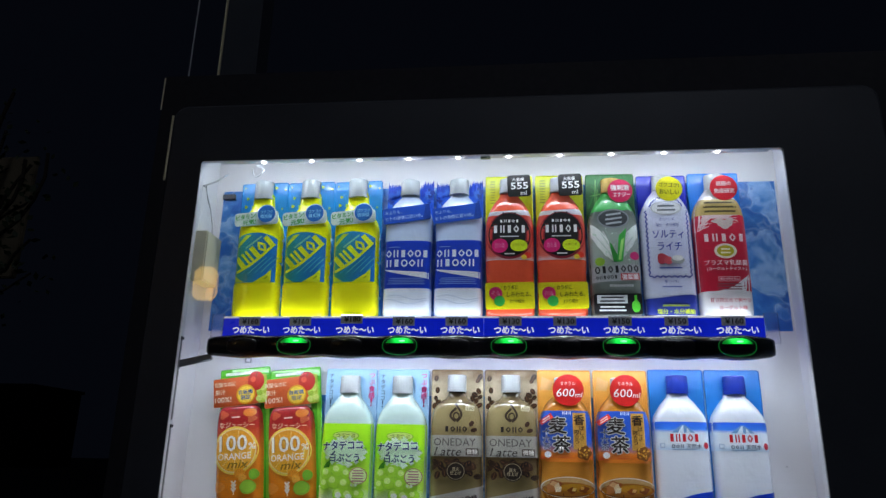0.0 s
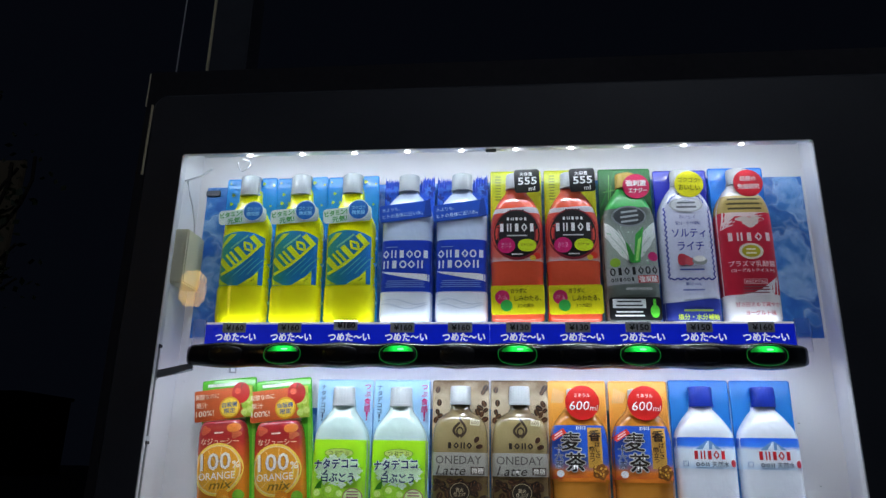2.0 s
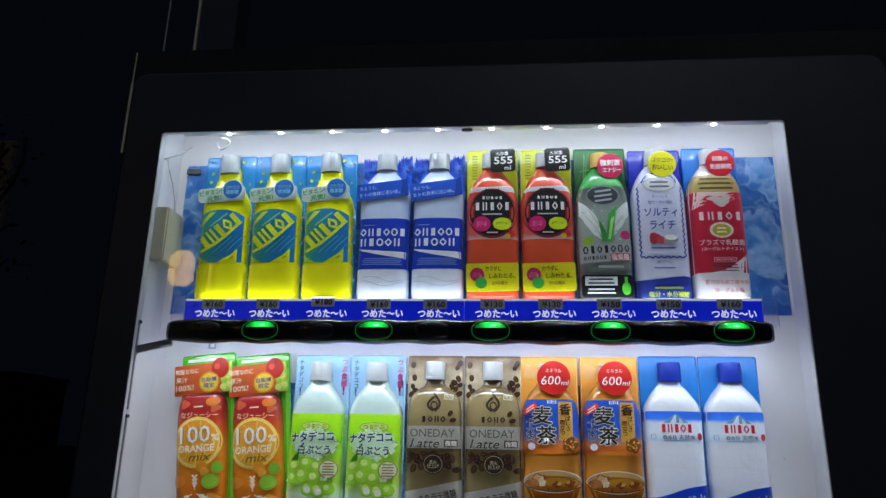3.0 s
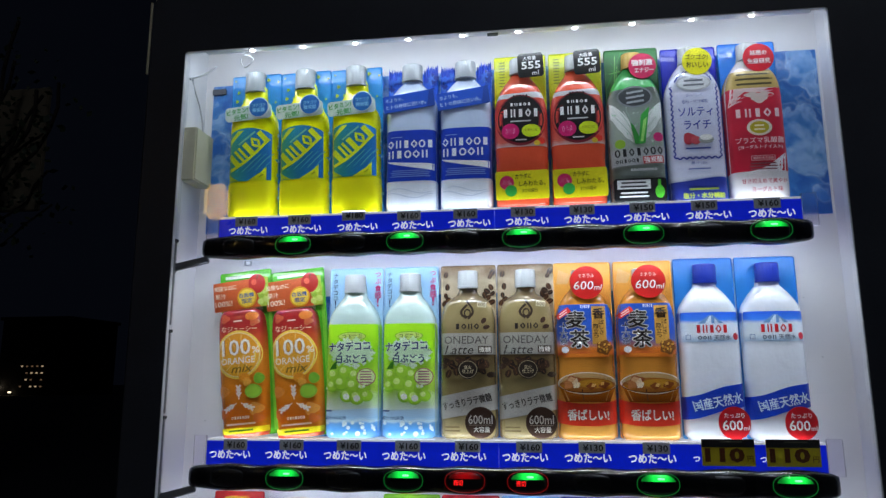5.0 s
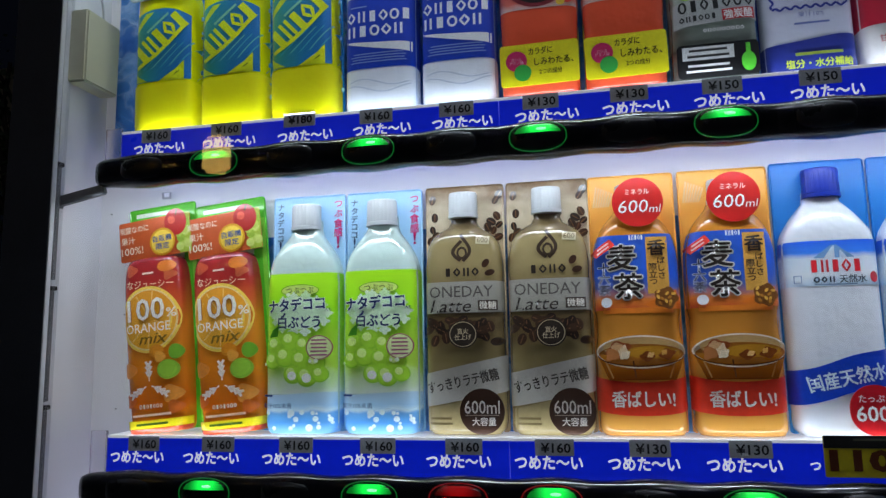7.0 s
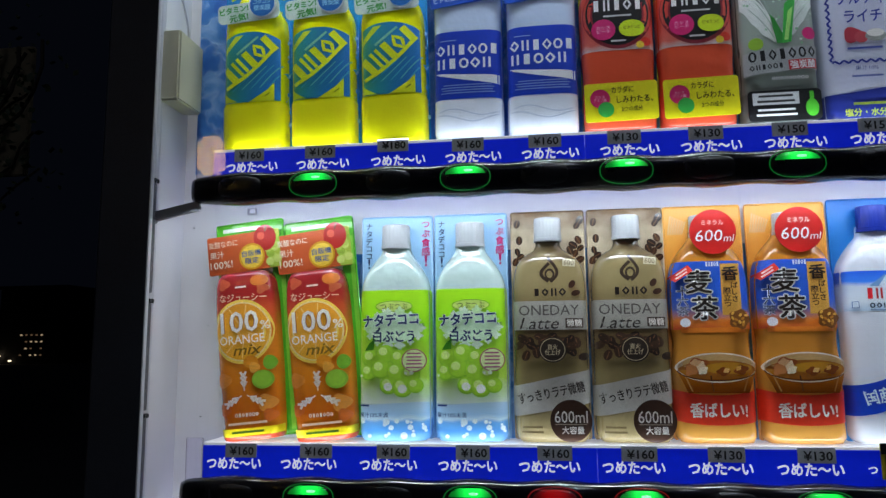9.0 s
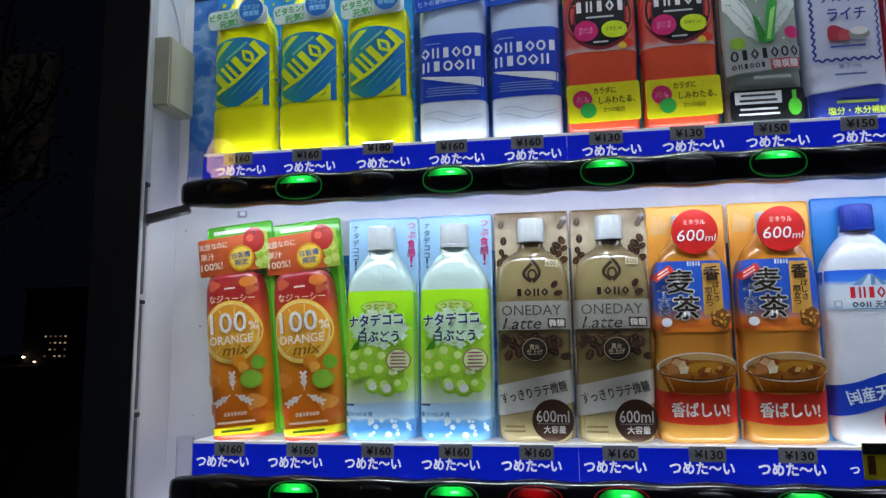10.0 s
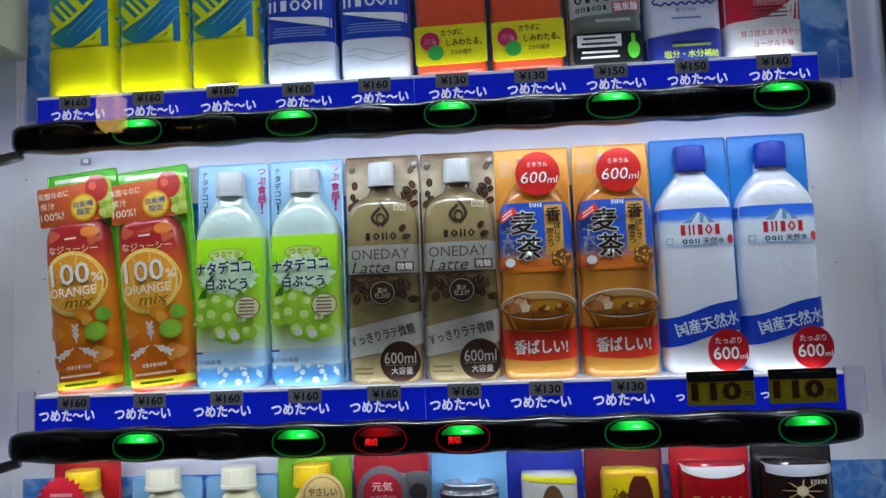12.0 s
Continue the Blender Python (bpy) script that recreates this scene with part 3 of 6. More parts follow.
for r, z in enumerate(ROW):
    halves = [part("price_strip", boxes([(x0, x1, STRIP, STRIP + 0.003, z - 0.045, z)], 0.0004), STRIPM, machine, "glowing blue price strip with white lettering")
              for x0, x1 in ((-0.4045, -0.0385), (-0.0381, 0.3275))]
    part("ledge", boxes([(-0.4042, 0.3272, STRIP - 0.0006, BACK - 0.002, z, z + 0.0026)], 0.0005), LEDGEM, machine, "white ledge above the strip, with an added glow")
    for x0, x1 in ((-0.4215, -0.4047), (0.3277, 0.3455)):
        part("end_plate", boxes([(x0, x1, STRIP - 0.001, STRIP + 0.002, z - 0.034, z + 0.0065)], 0.0006), CLEAR, machine, "hazy clear end plate").visible_shadow = False
    for k in range(10):
        x, strip = COL[k], halves[k // 5]
        if not PRICE[r][k]:
            x += 0.0030 if k == 8 else 0.0
            part("price_card", plate(0.0575, 0.0295, 0.0012, 0.001, x + 0.0025, z - 0.0085, STRIP - 0.003), ink("A29618"), strip, "yellow price card with a black top")
            a = Art(lambda u, w: STRIP - 0.0042)
            a.rect(x + 0.0025, z + 0.0018, 0.0573, 0.0090, "121212", nx=1, nz=1)
            a.bars(1, x + 0.006, z + 0.0035, 0.03, 0.004, "4A4A3C")
            a.word("110", x - 0.0015, z - 0.0112, 0.043, 0.0158, "4A1E0A", bold=0.045)
            a.word("円", x + 0.0258, z - 0.0150, 0.0062, 0, "4A1E0A", bold=0.01)
            a.done("price", strip)
            continue
        lift = 0.003 if (r, k) == (0, 2) else 0.0
        part("price_ticket", plate(0.0305, 0.0128, 0.001, 0.0008, x, z - 0.0045 + lift, STRIP - 0.0012), TICKET, strip, "small grey price ticket")
        a = Art(lambda u, w: STRIP - 0.0022)
        a.word("¥%d" % PRICE[r][k], x + 0.001, z - 0.0047 + lift, 0.0235, 0.0078, "0A0A0C", bold=0.02 + lift * 5)
        a.done("price", strip)
        a = Art(lambda u, w: STRIP)
        a.word("つめた〜い", x + SHIFT[r] - (0.0025 if k < 2 else 0.0), z - 0.0163, 0.0535, 0.0108, STRIPTEXT, bold=0.026)
        a.done("cold_drink_lettering", strip, "white lettering for cold drinks")
    if r == 1:
        for k in (8, 9):
            a = Art(lambda u, w: STRIP)
            a.word("つ", COL[k] - 0.0245 - 0.004, z - 0.0163, 0.0075, 0, STRIPTEXT, bold=0.026)
            a.done("cold_drink_lettering", halves[1])
    lamps = part("led_bar", boxes([(-0.405, 0.325, 1.0125, 1.0185, z - 0.0500, z - 0.0465)], 0.0005), WALL, machine, "thin strip of white lamps under the price strip")
    for k in range(10):
        disc_part("led", dome(0.0030), LEDM, lamps, (-0.360 + 0.0715 * k, 1.0150, z - 0.0510))
    bar = part("button_bar", bar_mesh(-0.4170, 0.3315), BARM, machine, "long gloss black bar of selection buttons", smooth=True)
    bar.location = (0, 1.0, z - 0.0415)
    for k in range(10):
        button(bar, BUTTON_X[k], 0.0, LIT[r][k], (r, k) in SOLD)
    # bent grey arm from the door to the bar's end
    part("bracket_arm", boxes([(XL + 0.001, XL + 0.004, 0.987, 0.999, z - 0.073, z - 0.060)], 0.0008), GREY, machine)
    arm = part("bracket_arm", boxes([(0, 0.046, -0.004, 0.004, -0.0045, 0.0045)], 0.0012), GREY, machine, "grey bracket holding the button bar")
    arm.matrix_local = pose(XL + 0.002, 0.994, z - 0.067, 0, -14, 8)

# grey channel pieces and dark clips along the opening's edge
for z0, z1 in ((1.345, 1.452), (1.235, 1.335), (1.105, 1.228)):
    part("channel", boxes([(XL + 0.003, XL + 0.0055, LIP + 0.001, LIP + 0.007, z0, z1)], 0.0006), GREY, machine)
    part("clip", boxes([(XL + 0.003, XL + 0.0075, LIP, LIP + 0.008, z1, z1 + 0.004)], 0.0006), DARK, machine)
for x, z in ((-0.382, 1.4360), (0.02, 1.4205)):
    tag = part("tag", boxes([(x, x + 0.010, 1.046, 1.048, z - 0.008, z - 0.001)], 0.0005), TAGM, machine, "small grey tag with a white field")
    part("tag_field", boxes([(x + 0.003, x + 0.0085, 1.0455, 1.0462, z - 0.0062, z - 0.0018)]), WALL, tag)
part("clip", boxes([(-0.042, -0.028, 0.984, 0.990, TOP - 0.0075, TOP - 0.003)], 0.0006), GREY, machine)
part("clip", boxes([(XL + 0.012, XL + 0.032, BACK - 0.006, BACK - 0.0018, 1.681, 1.689)], 0.0006), GREY, machine)
# cream box with its wire, wire ring at the window top
part("junction_box", boxes([(XL + 0.001, XL + 0.0215, 0.995, 1.044, 1.538, 1.612)], 0.0018), CREAM, machine, "cream plastic junction box on the side wall")
part("wire", tube([(XL + 0.012, 1.03, 1.612), (XL + 0.011, 1.028, 1.632), (XL + 0.007, 1.024, 1.655), (XL + 0.003, 1.018, 1.672), (XL + 0.003, 1.01, 1.684), (XL + 0.006, 1.004, 1.686)], 0.0011), WIRE, machine, "thin pale wire to the box")
part("wire", tube([(XL + 0.004, 1.0, 1.683), (XL + 0.016, 1.02, 1.699), (XL + 0.026, 1.03, 1.714)], 0.0016), WIRE, machine)
part("wire_ring", tube([(-0.372 + 0.0085 * math.cos(a), 1.0 + 0.003 * math.sin(2 * a), 1.7045 + 0.0085 * math.sin(a)) for a in [radians(-200 + 15 * i) for i in range(22)]], 0.0007), WIRE, machine, "loop of thin wire")
for x, z in ((-0.430, 1.2230), (-0.445, 1.4180), (-0.398, 1.4085), (-0.05, 1.4075), (0.335, 1.372), (0.35, 1.30), (0.115, 1.4085), (-0.425, 1.315)):
    disc_part("rivet", dome(0.0011), DARK, machine, (x, BACK - 0.0003, z))


# ---- display bottles ----
CARD_Y, CARD_H = 1.0410, 0.215


def profile(pts):
    """Half-width at a height: a smooth curve through given places, never overshooting."""
    zs, ws = [p[0] for p in pts], [p[1] for p in pts]
    d = [(b - a) / (q - p) for p, q, a, b in zip(zs, zs[1:], ws, ws[1:])]
    m = [d[0]] + [0.0 if a * b <= 0 else 2 * a * b / (a + b) for a, b in zip(d, d[1:])] + [d[-1]]

    def w(z):
        if z <= zs[0]:
            return ws[0]
        for k in range(len(d)):
            if z <= zs[k + 1]:
                h = zs[k + 1] - zs[k]
                t = (z - zs[k]) / h
                return ((1 + 2 * t) * (1 - t) ** 2 * ws[k] + t * (1 - t) ** 2 * h * m[k]
                        + t * t * (3 - 2 * t) * ws[k + 1] + t * t * (t - 1) * h * m[k + 1])
        return ws[-1]
    return w


BOTTLE = [(0.000, 0.0275), (0.003, 0.0303), (0.010, 0.0315), (0.070, 0.0313), (0.142, 0.0315), (0.1535, 0.0300), (0.162, 0.0258), (0.170, 0.0208), (0.176, 0.0164), (0.181, 0.0135), (0.190, 0.0128)]
GRAPE = [(0.000, 0.0275), (0.003, 0.0303), (0.010, 0.0315), (0.128, 0.0315), (0.138, 0.0312), (0.145, 0.0303), (0.151, 0.0287), (0.157, 0.0262), (0.163, 0.0228), (0.169, 0.0190), (0.175, 0.0158), (0.181, 0.0138), (0.190, 0.0134)]
DOMED = [(0.000, 0.0275), (0.003, 0.0303), (0.010, 0.0312), (0.140, 0.0312), (0.153, 0.0300), (0.1635, 0.0272), (0.1710, 0.0206), (0.1755, 0.0145), (0.1790, 0.0116), (0.190, 0.0114)]
SLIM = [(0.000, 0.0280), (0.005, 0.0312), (0.020, 0.0318), (0.060, 0.0312), (0.075, 0.0320), (0.130, 0.0318), (0.143, 0.0300), (0.156, 0.0262), (0.168, 0.0208), (0.177, 0.0160), (0.184, 0.0130), (0.190, 0.0125)]
SQUARE = [(0.000, 0.0290), (0.004, 0.0315), (0.020, 0.0318), (0.134, 0.0318), (0.148, 0.0306), (0.160, 0.0272), (0.170, 0.0226), (0.178, 0.0178), (0.184, 0.0142), (0.190, 0.0130)]
DEPTH = 0.0215


def round_surface(w, d=DEPTH, p=4.2):
    def on(x, z):
        t = min(1.0, abs(x) / max(1e-5, w(z)))
        deep = d * min(1.0, w(z) / 0.03) ** 0.8
        return -0.0012 - deep * max(0.0, 1 - t ** p) ** (1 / p)
    return on


def shell(w, on, z0, z1, nz=40, nx=18):
    bm = bmesh.new()
    grid = []
    for j in range(nz + 1):
        z = z0 + (z1 - z0) * j / nz
        grid.append([bm.verts.new((math.sin(math.pi / 2 * (-1 + 2 * i / nx)) * w(z), on(math.sin(math.pi / 2 * (-1 + 2 * i / nx)) * w(z), z), z)) for i in range(nx + 1)])
    for j in range(nz):
        for i in range(nx):
            bm.faces.new((grid[j][i], grid[j][i + 1], grid[j + 1][i + 1], grid[j + 1][i]))
    for z, row in ((z0, grid[0]), (z1, grid[-1])):
        c = bm.verts.new((0, -0.0012, z))
        for i in range(nx):
            bm.faces.new((row[i], row[i + 1], c))
    bmesh.ops.recalc_face_normals(bm, faces=bm.faces[:])
    return bm


def cap_mesh(w, z0, z1, y=-0.0088):
    """A ribbed screw cap."""
    bm = bmesh.new()
    n = 48
    rings = []
    for z, k in ((z0, 1.03), (z0 + 0.003, 1.03), (z0 + 0.0034, 0.98), (z0 + 0.005, 1.0), (z1 - 0.0022, 0.985), (z1 - 0.0006, 0.95), (z1, 0.88)):
        rib = 0.018 if z0 + 0.0034 < z < z1 - 0.001 else 0.0
        rings.append([bm.verts.new((w * (k - rib * (i % 2)) * math.cos(2 * math.pi * i / n), y + 0.72 * w * (k - rib * (i % 2)) * math.sin(2 * math.pi * i / n), z)) for i in range(n)])
    for q, s in zip(rings, rings[1:]):
        for i in range(n):
            bm.faces.new((q[i], q[(i + 1) % n], s[(i + 1) % n], s[i]))
    bm.faces.new(rings[-1])
    bm.faces.new(rings[0])
    bmesh.ops.recalc_face_normals(bm, faces=bm.faces[:])
    return bm


class Dummy:
    """A printed display bottle: backing card, formed shell, cap, and its prints."""

    def __init__(self, x, row, label, group, lean=0.0, name="display_bottle"):
        self.root = thing(name, pose(x, CARD_Y, ROW[row] + 0.0036, 0, lean, 0), label, "bottle", group)

    def card(self, mat, w=0.0705, h=CARD_H, x=0.0, z0=0.0, label=""):
        self.cardpart = part("backing_card", plate(w, h, 0.0012, 0.003, x, z0 + h / 2, 0.0), ink(mat) if isinstance(mat, str) else mat, self.root, label)
        c, r = 0.0030, 0.0008
        path = []
        for cx, cz, a0 in ((w / 2 - c, h / 2 - c, 0), (-w / 2 + c, h / 2 - c, 90), (-w / 2 + c, -h / 2 + c, 180), (w / 2 - c, -h / 2 + c, 270)):
            path += [(x + cx + (c - r) * math.cos(radians(a0 + 22.5 * i)), -0.0012, z0 + h / 2 + cz + (c - r) * math.sin(radians(a0 + 22.5 * i))) for i in range(5)]
        part("card_rim", tube(path + path[:1], r, 6), shell_mat(mat) if isinstance(mat, str) else mat, self.cardpart, smooth=True)
        return Art(lambda u, v: -0.0012)

    def bottle(self, prof, mat, top=0.190):
        self.w = profile([(z, w * 1.085 if w > 0.016 else w) for z, w in prof])
        self.on = round_surface(self.w)
        self.body = part("bottle_shell", shell(self.w, self.on, 0.0, top), shell_mat(mat) if isinstance(mat, str) else mat, self.root, smooth=True)
        a = Art(self.on)
        a.k = 1.085
        return a

    def cap(self, mat, w=0.0145, z0=0.184, z1=0.206):
        part("cap", cap_mesh(w, z0, z1), mat, self.root)

    def sticker(self, bm_w, bm_h, x, z, mat, y=-0.0305, r=None, turn=0.0, name="sticker", label=""):
        """A flat tag glued on the front; its prints lie on it."""
        r = min(bm_w, bm_h) / 2 * 0.999 if r is None else r
        ob = part(name, plate(bm_w, bm_h, 0.0012, r, seg=12 if r > 0.008 else 3), ink(mat) if isinstance(mat, str) else mat, self.root, label)
        ob.matrix_local = pose(x, y + 0.0055, z, 0, -turn, 0)
        return ob, Art(lambda u, v: -0.0012)


def wavy(r, n, a):
    return lambda t: r * (1 + a * math.cos(n * t))


def twin(d, xs, row, lean=0.0):
    for x in xs:
        copy_thing(d.root, pose(x, CARD_Y, ROW[row] + 0.0036, 0, lean, 0))


G1, G2, G3 = "display bottles in the top row", "display bottles in the middle row", "display cans and bottles in the bottom row"


def wrap(d, lower, upper, mat, x0=-0.0328, x1=0.0328, n=28):
    """A printed band drawn over the bottle from card edge to card edge."""
    b = Art(d.on, 0.0016)
    b.k = 1.085
    pts, faces = [], []
    for i in range(n + 1):
        s = -1 + 2 * i / n
        for j in range(5):
            pts.append((x0 + (x1 - x0) * i / n, lower(s) + (upper(s) - lower(s)) * j / 4))
    for i in range(n):
        for j in range(4):
            p = 5 * i + j
            faces.append((p, p + 5, p + 6, p + 1))
    b.put(pts, faces, mat)
    return b


def arc(cx, cz, r, a0, a1, n=14, sx=1.0):
    return [(cx + sx * r * math.cos(radians(a0 + (a1 - a0) * i / n)), cz + r * math.sin(radians(a0 + (a1 - a0) * i / n))) for i in range(n + 1)]


# vitamin soda: yellow bottle, blue slanting label
d = Dummy(COL[0] - 0.002, 0, "yellow soda display bottle with slanted blue label and blue card", G1, lean=-1.2)
a = d.card("188EDE", 0.0725, h=0.212, x=-0.001)
rnd = random.Random(5)
for k in range(30):
    a.blob(rnd.uniform(-0.034, 0.033), rnd.uniform(0.12, 0.209), wavy(rnd.uniform(0.0012, 0.0026), 3, 0.2), rnd.choice(("C8DC30", "A8CC38", "4CA4E0")), 12, 1)
for k in range(14):
    a.blob(rnd.choice((-0.0335, 0.0335)) + rnd.uniform(-0.001, 0.001), rnd.uniform(0.01, 0.12), rnd.uniform(0.0010, 0.0026), rnd.choice(("6CC4EC", "A8E0F4", "3C9ADC")), 12, 1)
a.done("card_print", d.root)
a = d.bottle([(0.000, 0.0278), (0.003, 0.0300), (0.010, 0.0308), (0.047, 0.0308), (0.052, 0.0300), (0.128, 0.0300), (0.140, 0.0288), (0.152, 0.0236), (0.162, 0.0188), (0.172, 0.0160), (0.190, 0.0150)], "F2F60C")
SODA = ramp_paint("soda_label", [(0.0, "3CA070"), (0.25, "1A8E98"), (0.55, "0C7CB0"), (1.0, "0A78C0")], axis="X", span=(-0.030, 0.030), coat=0.4)
pts = [(-0.0300 + 0.060 * i / 20, 0.1255 - 0.040 * (i / 20 - 0.45) ** 2) for i in range(21)]
nrow = 8
grid = [(x, 0.050 + (z - 0.050) * q / nrow) for q in range(nrow + 1) for x, z in pts]
a.put(grid, [(q * 21 + i, q * 21 + i + 1, (q + 1) * 21 + i + 1, (q + 1) * 21 + i) for q in range(nrow) for i in range(20)], SODA)
a.quad((-0.0300, 0.104), (-0.0300, 0.0985), (-0.008, 0.1225), (-0.016, 0.1215), "C6DC28", 4, 8)
a.quad((-0.0300, 0.051), (-0.0135, 0.0505), (-0.0230, 0.0565), (-0.0300, 0.0640), "C8DC24", 6, 3)
a.quad((-0.002, 0.0500), (0.0222, 0.0500), (0.0222, 0.0690), (0.0150, 0.0610), "E2EC14", 6, 4)
a.bars(1, -0.004, 0.1105, 0.034, 0.0058, "7CC4A8", turn=40)
a.blocks(5, -0.0325, 0.0290, 0.0860, 0.1050, "DDEA16", turn=40, gap=0.12, weight=0.34)
a.line([(-0.0295 + 0.054 * t, 0.0640 + 0.018 * t + 0.026 * t * t) for t in [i / 12 for i in range(13)]], 0.0038, "DDEA16")
for q in range(5):
    a.line([(-0.018 + 0.009 * q + (0.026 - 0.002 * q) * t, 0.0625 + 0.0006 * q + 0.0235 * t) for t in [i / 6 for i in range(7)]], 0.0009, ("48B0C4", "6CC4B8")[q % 2])
a.bars(1, 0.0160, 0.0565, 0.007, 0.0026, "6A8A10", turn=35)
a.band(d.w, 0.0005, 0.0475, "FCF206", wave=0.0006)
a.done("label", d.root, "blue and yellow slanted label")
d.cap(CAPC, 0.0142, 0.1815, 0.2105)
s, a = d.sticker(0.0660, 0.0205, -0.003, 0.1470, "CAD8CE", y=-0.0285, r=0.005, turn=3, name="neck_band", label="pale neck band with green lettering")
a.word("ビタミン!", -0.0155, 0.0040, 0.0310, 0.0078, "3C9A3C", bold=0.035, turn=5)
a.word("元気!", -0.0105, -0.0052, 0.0200, 0.0080, "3C9A3C", bold=0.035, turn=5)
a.done("lettering", s)
s, a = d.sticker(0.0290, 0.0290, 0.0125, 0.1530, "D4DEE0", y=-0.0302, name="round_tag", label="round blue tag with pale lettering")
a.blob(0.0, 0.0, 0.0132, "1560A6", 28, 1)
a.word("ゴクゴク", 0.0, 0.0032, 0.0190, 0.0052, "8CC8E8", bold=0.012)
a.word("微炭酸", 0.0, -0.0038, 0.0180, 0.0060, "8CC8E8", bold=0.012)
a.done("lettering", s)
twin(d, (COL[1] - 0.002, COL[2] - 0.002), 0, -1.2)

# ion drink: pale bottle, deep blue label
d = Dummy(COL[3], 0, "clear sports drink display bottle with deep blue label and card", G1)
a = d.card("2464E4", 0.0690, h=0.197)
for k in range(46):
    x, z = rnd.uniform(-0.032, 0.032), rnd.choice((rnd.uniform(0.01, 0.19), rnd.uniform(0.165, 0.194)))
    a.blob(x, z, wavy(rnd.uniform(0.0016, 0.0048), rnd.choice((3, 5, 7)), 0.45), rnd.choice(("3E78E0", "123A9C", "6C9CEC", "1A46BC", "2E6CE0")), 21, 1, sz=rnd.uniform(0.8, 2.0), turn=rnd.uniform(-40, 40))
a.done("card_print", d.root)
for q, n in ((-1, 9), (1, 8)):
    # torn splash at each upper corner of the card
    x0, x1 = (-0.0345, -0.0150) if q < 0 else (0.0150, 0.0345)
    edge = [(x0 + (x1 - x0) * i / (2 * n), 0.1985 + (0.0040 + 0.0050 * rnd.random() if i % 2 else rnd.uniform(-0.0005, 0.0025)) + (0.004 if (i in (1, 2)) == (q < 0) else 0.0)) for i in range(2 * n + 1)]
    bm = bmesh.new()
    low = [bm.verts.new((x, -0.0016, 0.1850)) for x, z in edge]
    top = [bm.verts.new((x, -0.0016 - 0.0012 * (i % 3), z)) for i, (x, z) in enumerate(edge)]
    for i in range(2 * n):
        bm.faces.new((low[i], low[i + 1], top[i + 1], top[i]))
    back = bmesh.ops.extrude_face_region(bm, geom=bm.faces[:])["geom"]
    for v in back:
        if isinstance(v, bmesh.types.BMVert):
            v.co.y += 0.0012
    bmesh.ops.recalc_face_normals(bm, faces=bm.faces[:])
    part("card_splash", bm, ink("1E50D0"), d.root, "torn blue splash edge of the card")
a = d.bottle(BOTTLE, "C6D8F2")
a.band(d.w, 0.002, 0.040, "E4EAF4", wave=0.0)
for q in range(2):
    a.line([(-0.028 + 0.056 * t, 0.027 - 0.006 * q + 0.0035 * math.sin(6.3 * t + q)) for t in [i / 16 for i in range(17)]], 0.0010, "BCC8DC")
a.band(d.w, 0.0405, 0.110, "0E3CBC", wave=0.0)
a.blocks(6, -0.0290, 0.0290, 0.0855, 0.0960, "ECEFF6", gap=0.25, weight=0.27)
a.blocks(5, -0.0290, 0.0230, 0.0715, 0.0820, "ECEFF6", gap=0.25, seed=4, weight=0.27)
wave = [i / 16 for i in range(17)]
a.put([(-0.0285 + 0.0575 * t, 0.0672 - 0.0050 * t ** 0.5 - 0.0080 * t ** 0.8) for t in wave] + [(-0.0285 + 0.0575 * t, 0.0685 - 0.0050 * t ** 0.5) for t in wave], [(i, i + 1, i + 18, i + 17) for i in range(16)], "F0F2F6")
a.bars(4, 0.000, 0.0505, 0.054, 0.0026, "7C98DC")
a.bars(1, -0.017, 0.1005, 0.018, 0.0022, "8FA8E0")
a.done("label", d.root, "deep blue label with a white wave")
d.cap(CAPC, 0.0142, 0.1830, 0.2070)
s, a = d.sticker(0.0690, 0.0235, -0.002, 0.1500, "124CB8", y=-0.0290, r=0.002, turn=7, name="neck_band", label="blue neck band with white lettering")
a.quad((0.0235, -0.0115), (0.0342, -0.0115), (0.0342, 0.0115), (0.0285, 0.0115), "0C3890", 2, 2)
a.word("水よりも、", -0.0190, 0.0048, 0.0245, 0.0058, "B8D0F0")
a.word("ヒトの身体に近い水。", -0.004, -0.0045, 0.0540, 0.0062, "C8DCF4", bold=0.006)
a.done("lettering", s)
twin(d, (COL[4],), 0)

# amino drink: red bottle, black label, yellow band
d = Dummy(COL[5], 0, "red-orange amino drink display bottle with black label and yellow band", G1)
a = d.card("D6DE22", 0.069)
a.bars(9, -0.024, 0.190, 0.009, 0.0042, "8A9A20")
a.done("card_print", d.root)
a = d.bottle(SLIM, "E2583A")
a.band(d.w, 0.080, 0.1470, ramp_paint("amino_label", [(0.0, "C8B8B4"), (0.10, "D06050"), (0.35, "C23A30"), (1.0, "C8402C")], span=(0.080, 0.147), coat=0.4), wave=0.001)
a.band(d.w, 0.1462, 0.1535, "C4C0C2", wave=0.001)
a.blob(0.0, 0.116, 0.0300, "7C1626", 36, 4, sx=1.0, sz=1.16)
a.blob(0.0, 0.117, 0.0275, "141214", 36, 4, sx=1.0, sz=1.17)
a.blocks(5, -0.013, 0.013, 0.1355, 0.1395, "F2F2F2")
a.blocks(5, -0.0225, 0.0225, 0.1200, 0.1310, "E8E8E8", gap=0.42)
a.bars(1, 0.0, 0.1145, 0.030, 0.004, "C8C8C8")
a.blob(-0.0125, 0.101, 0.0105, "D0186C", 24, 2)
a.word("カシス\nピーチ", -0.0125, 0.101, 0.012, 0.007, "F6C8DC")
a.blob(0.0120, 0.101, wavy(0.0098, 2, 0.14), "C8E018", 24, 2)
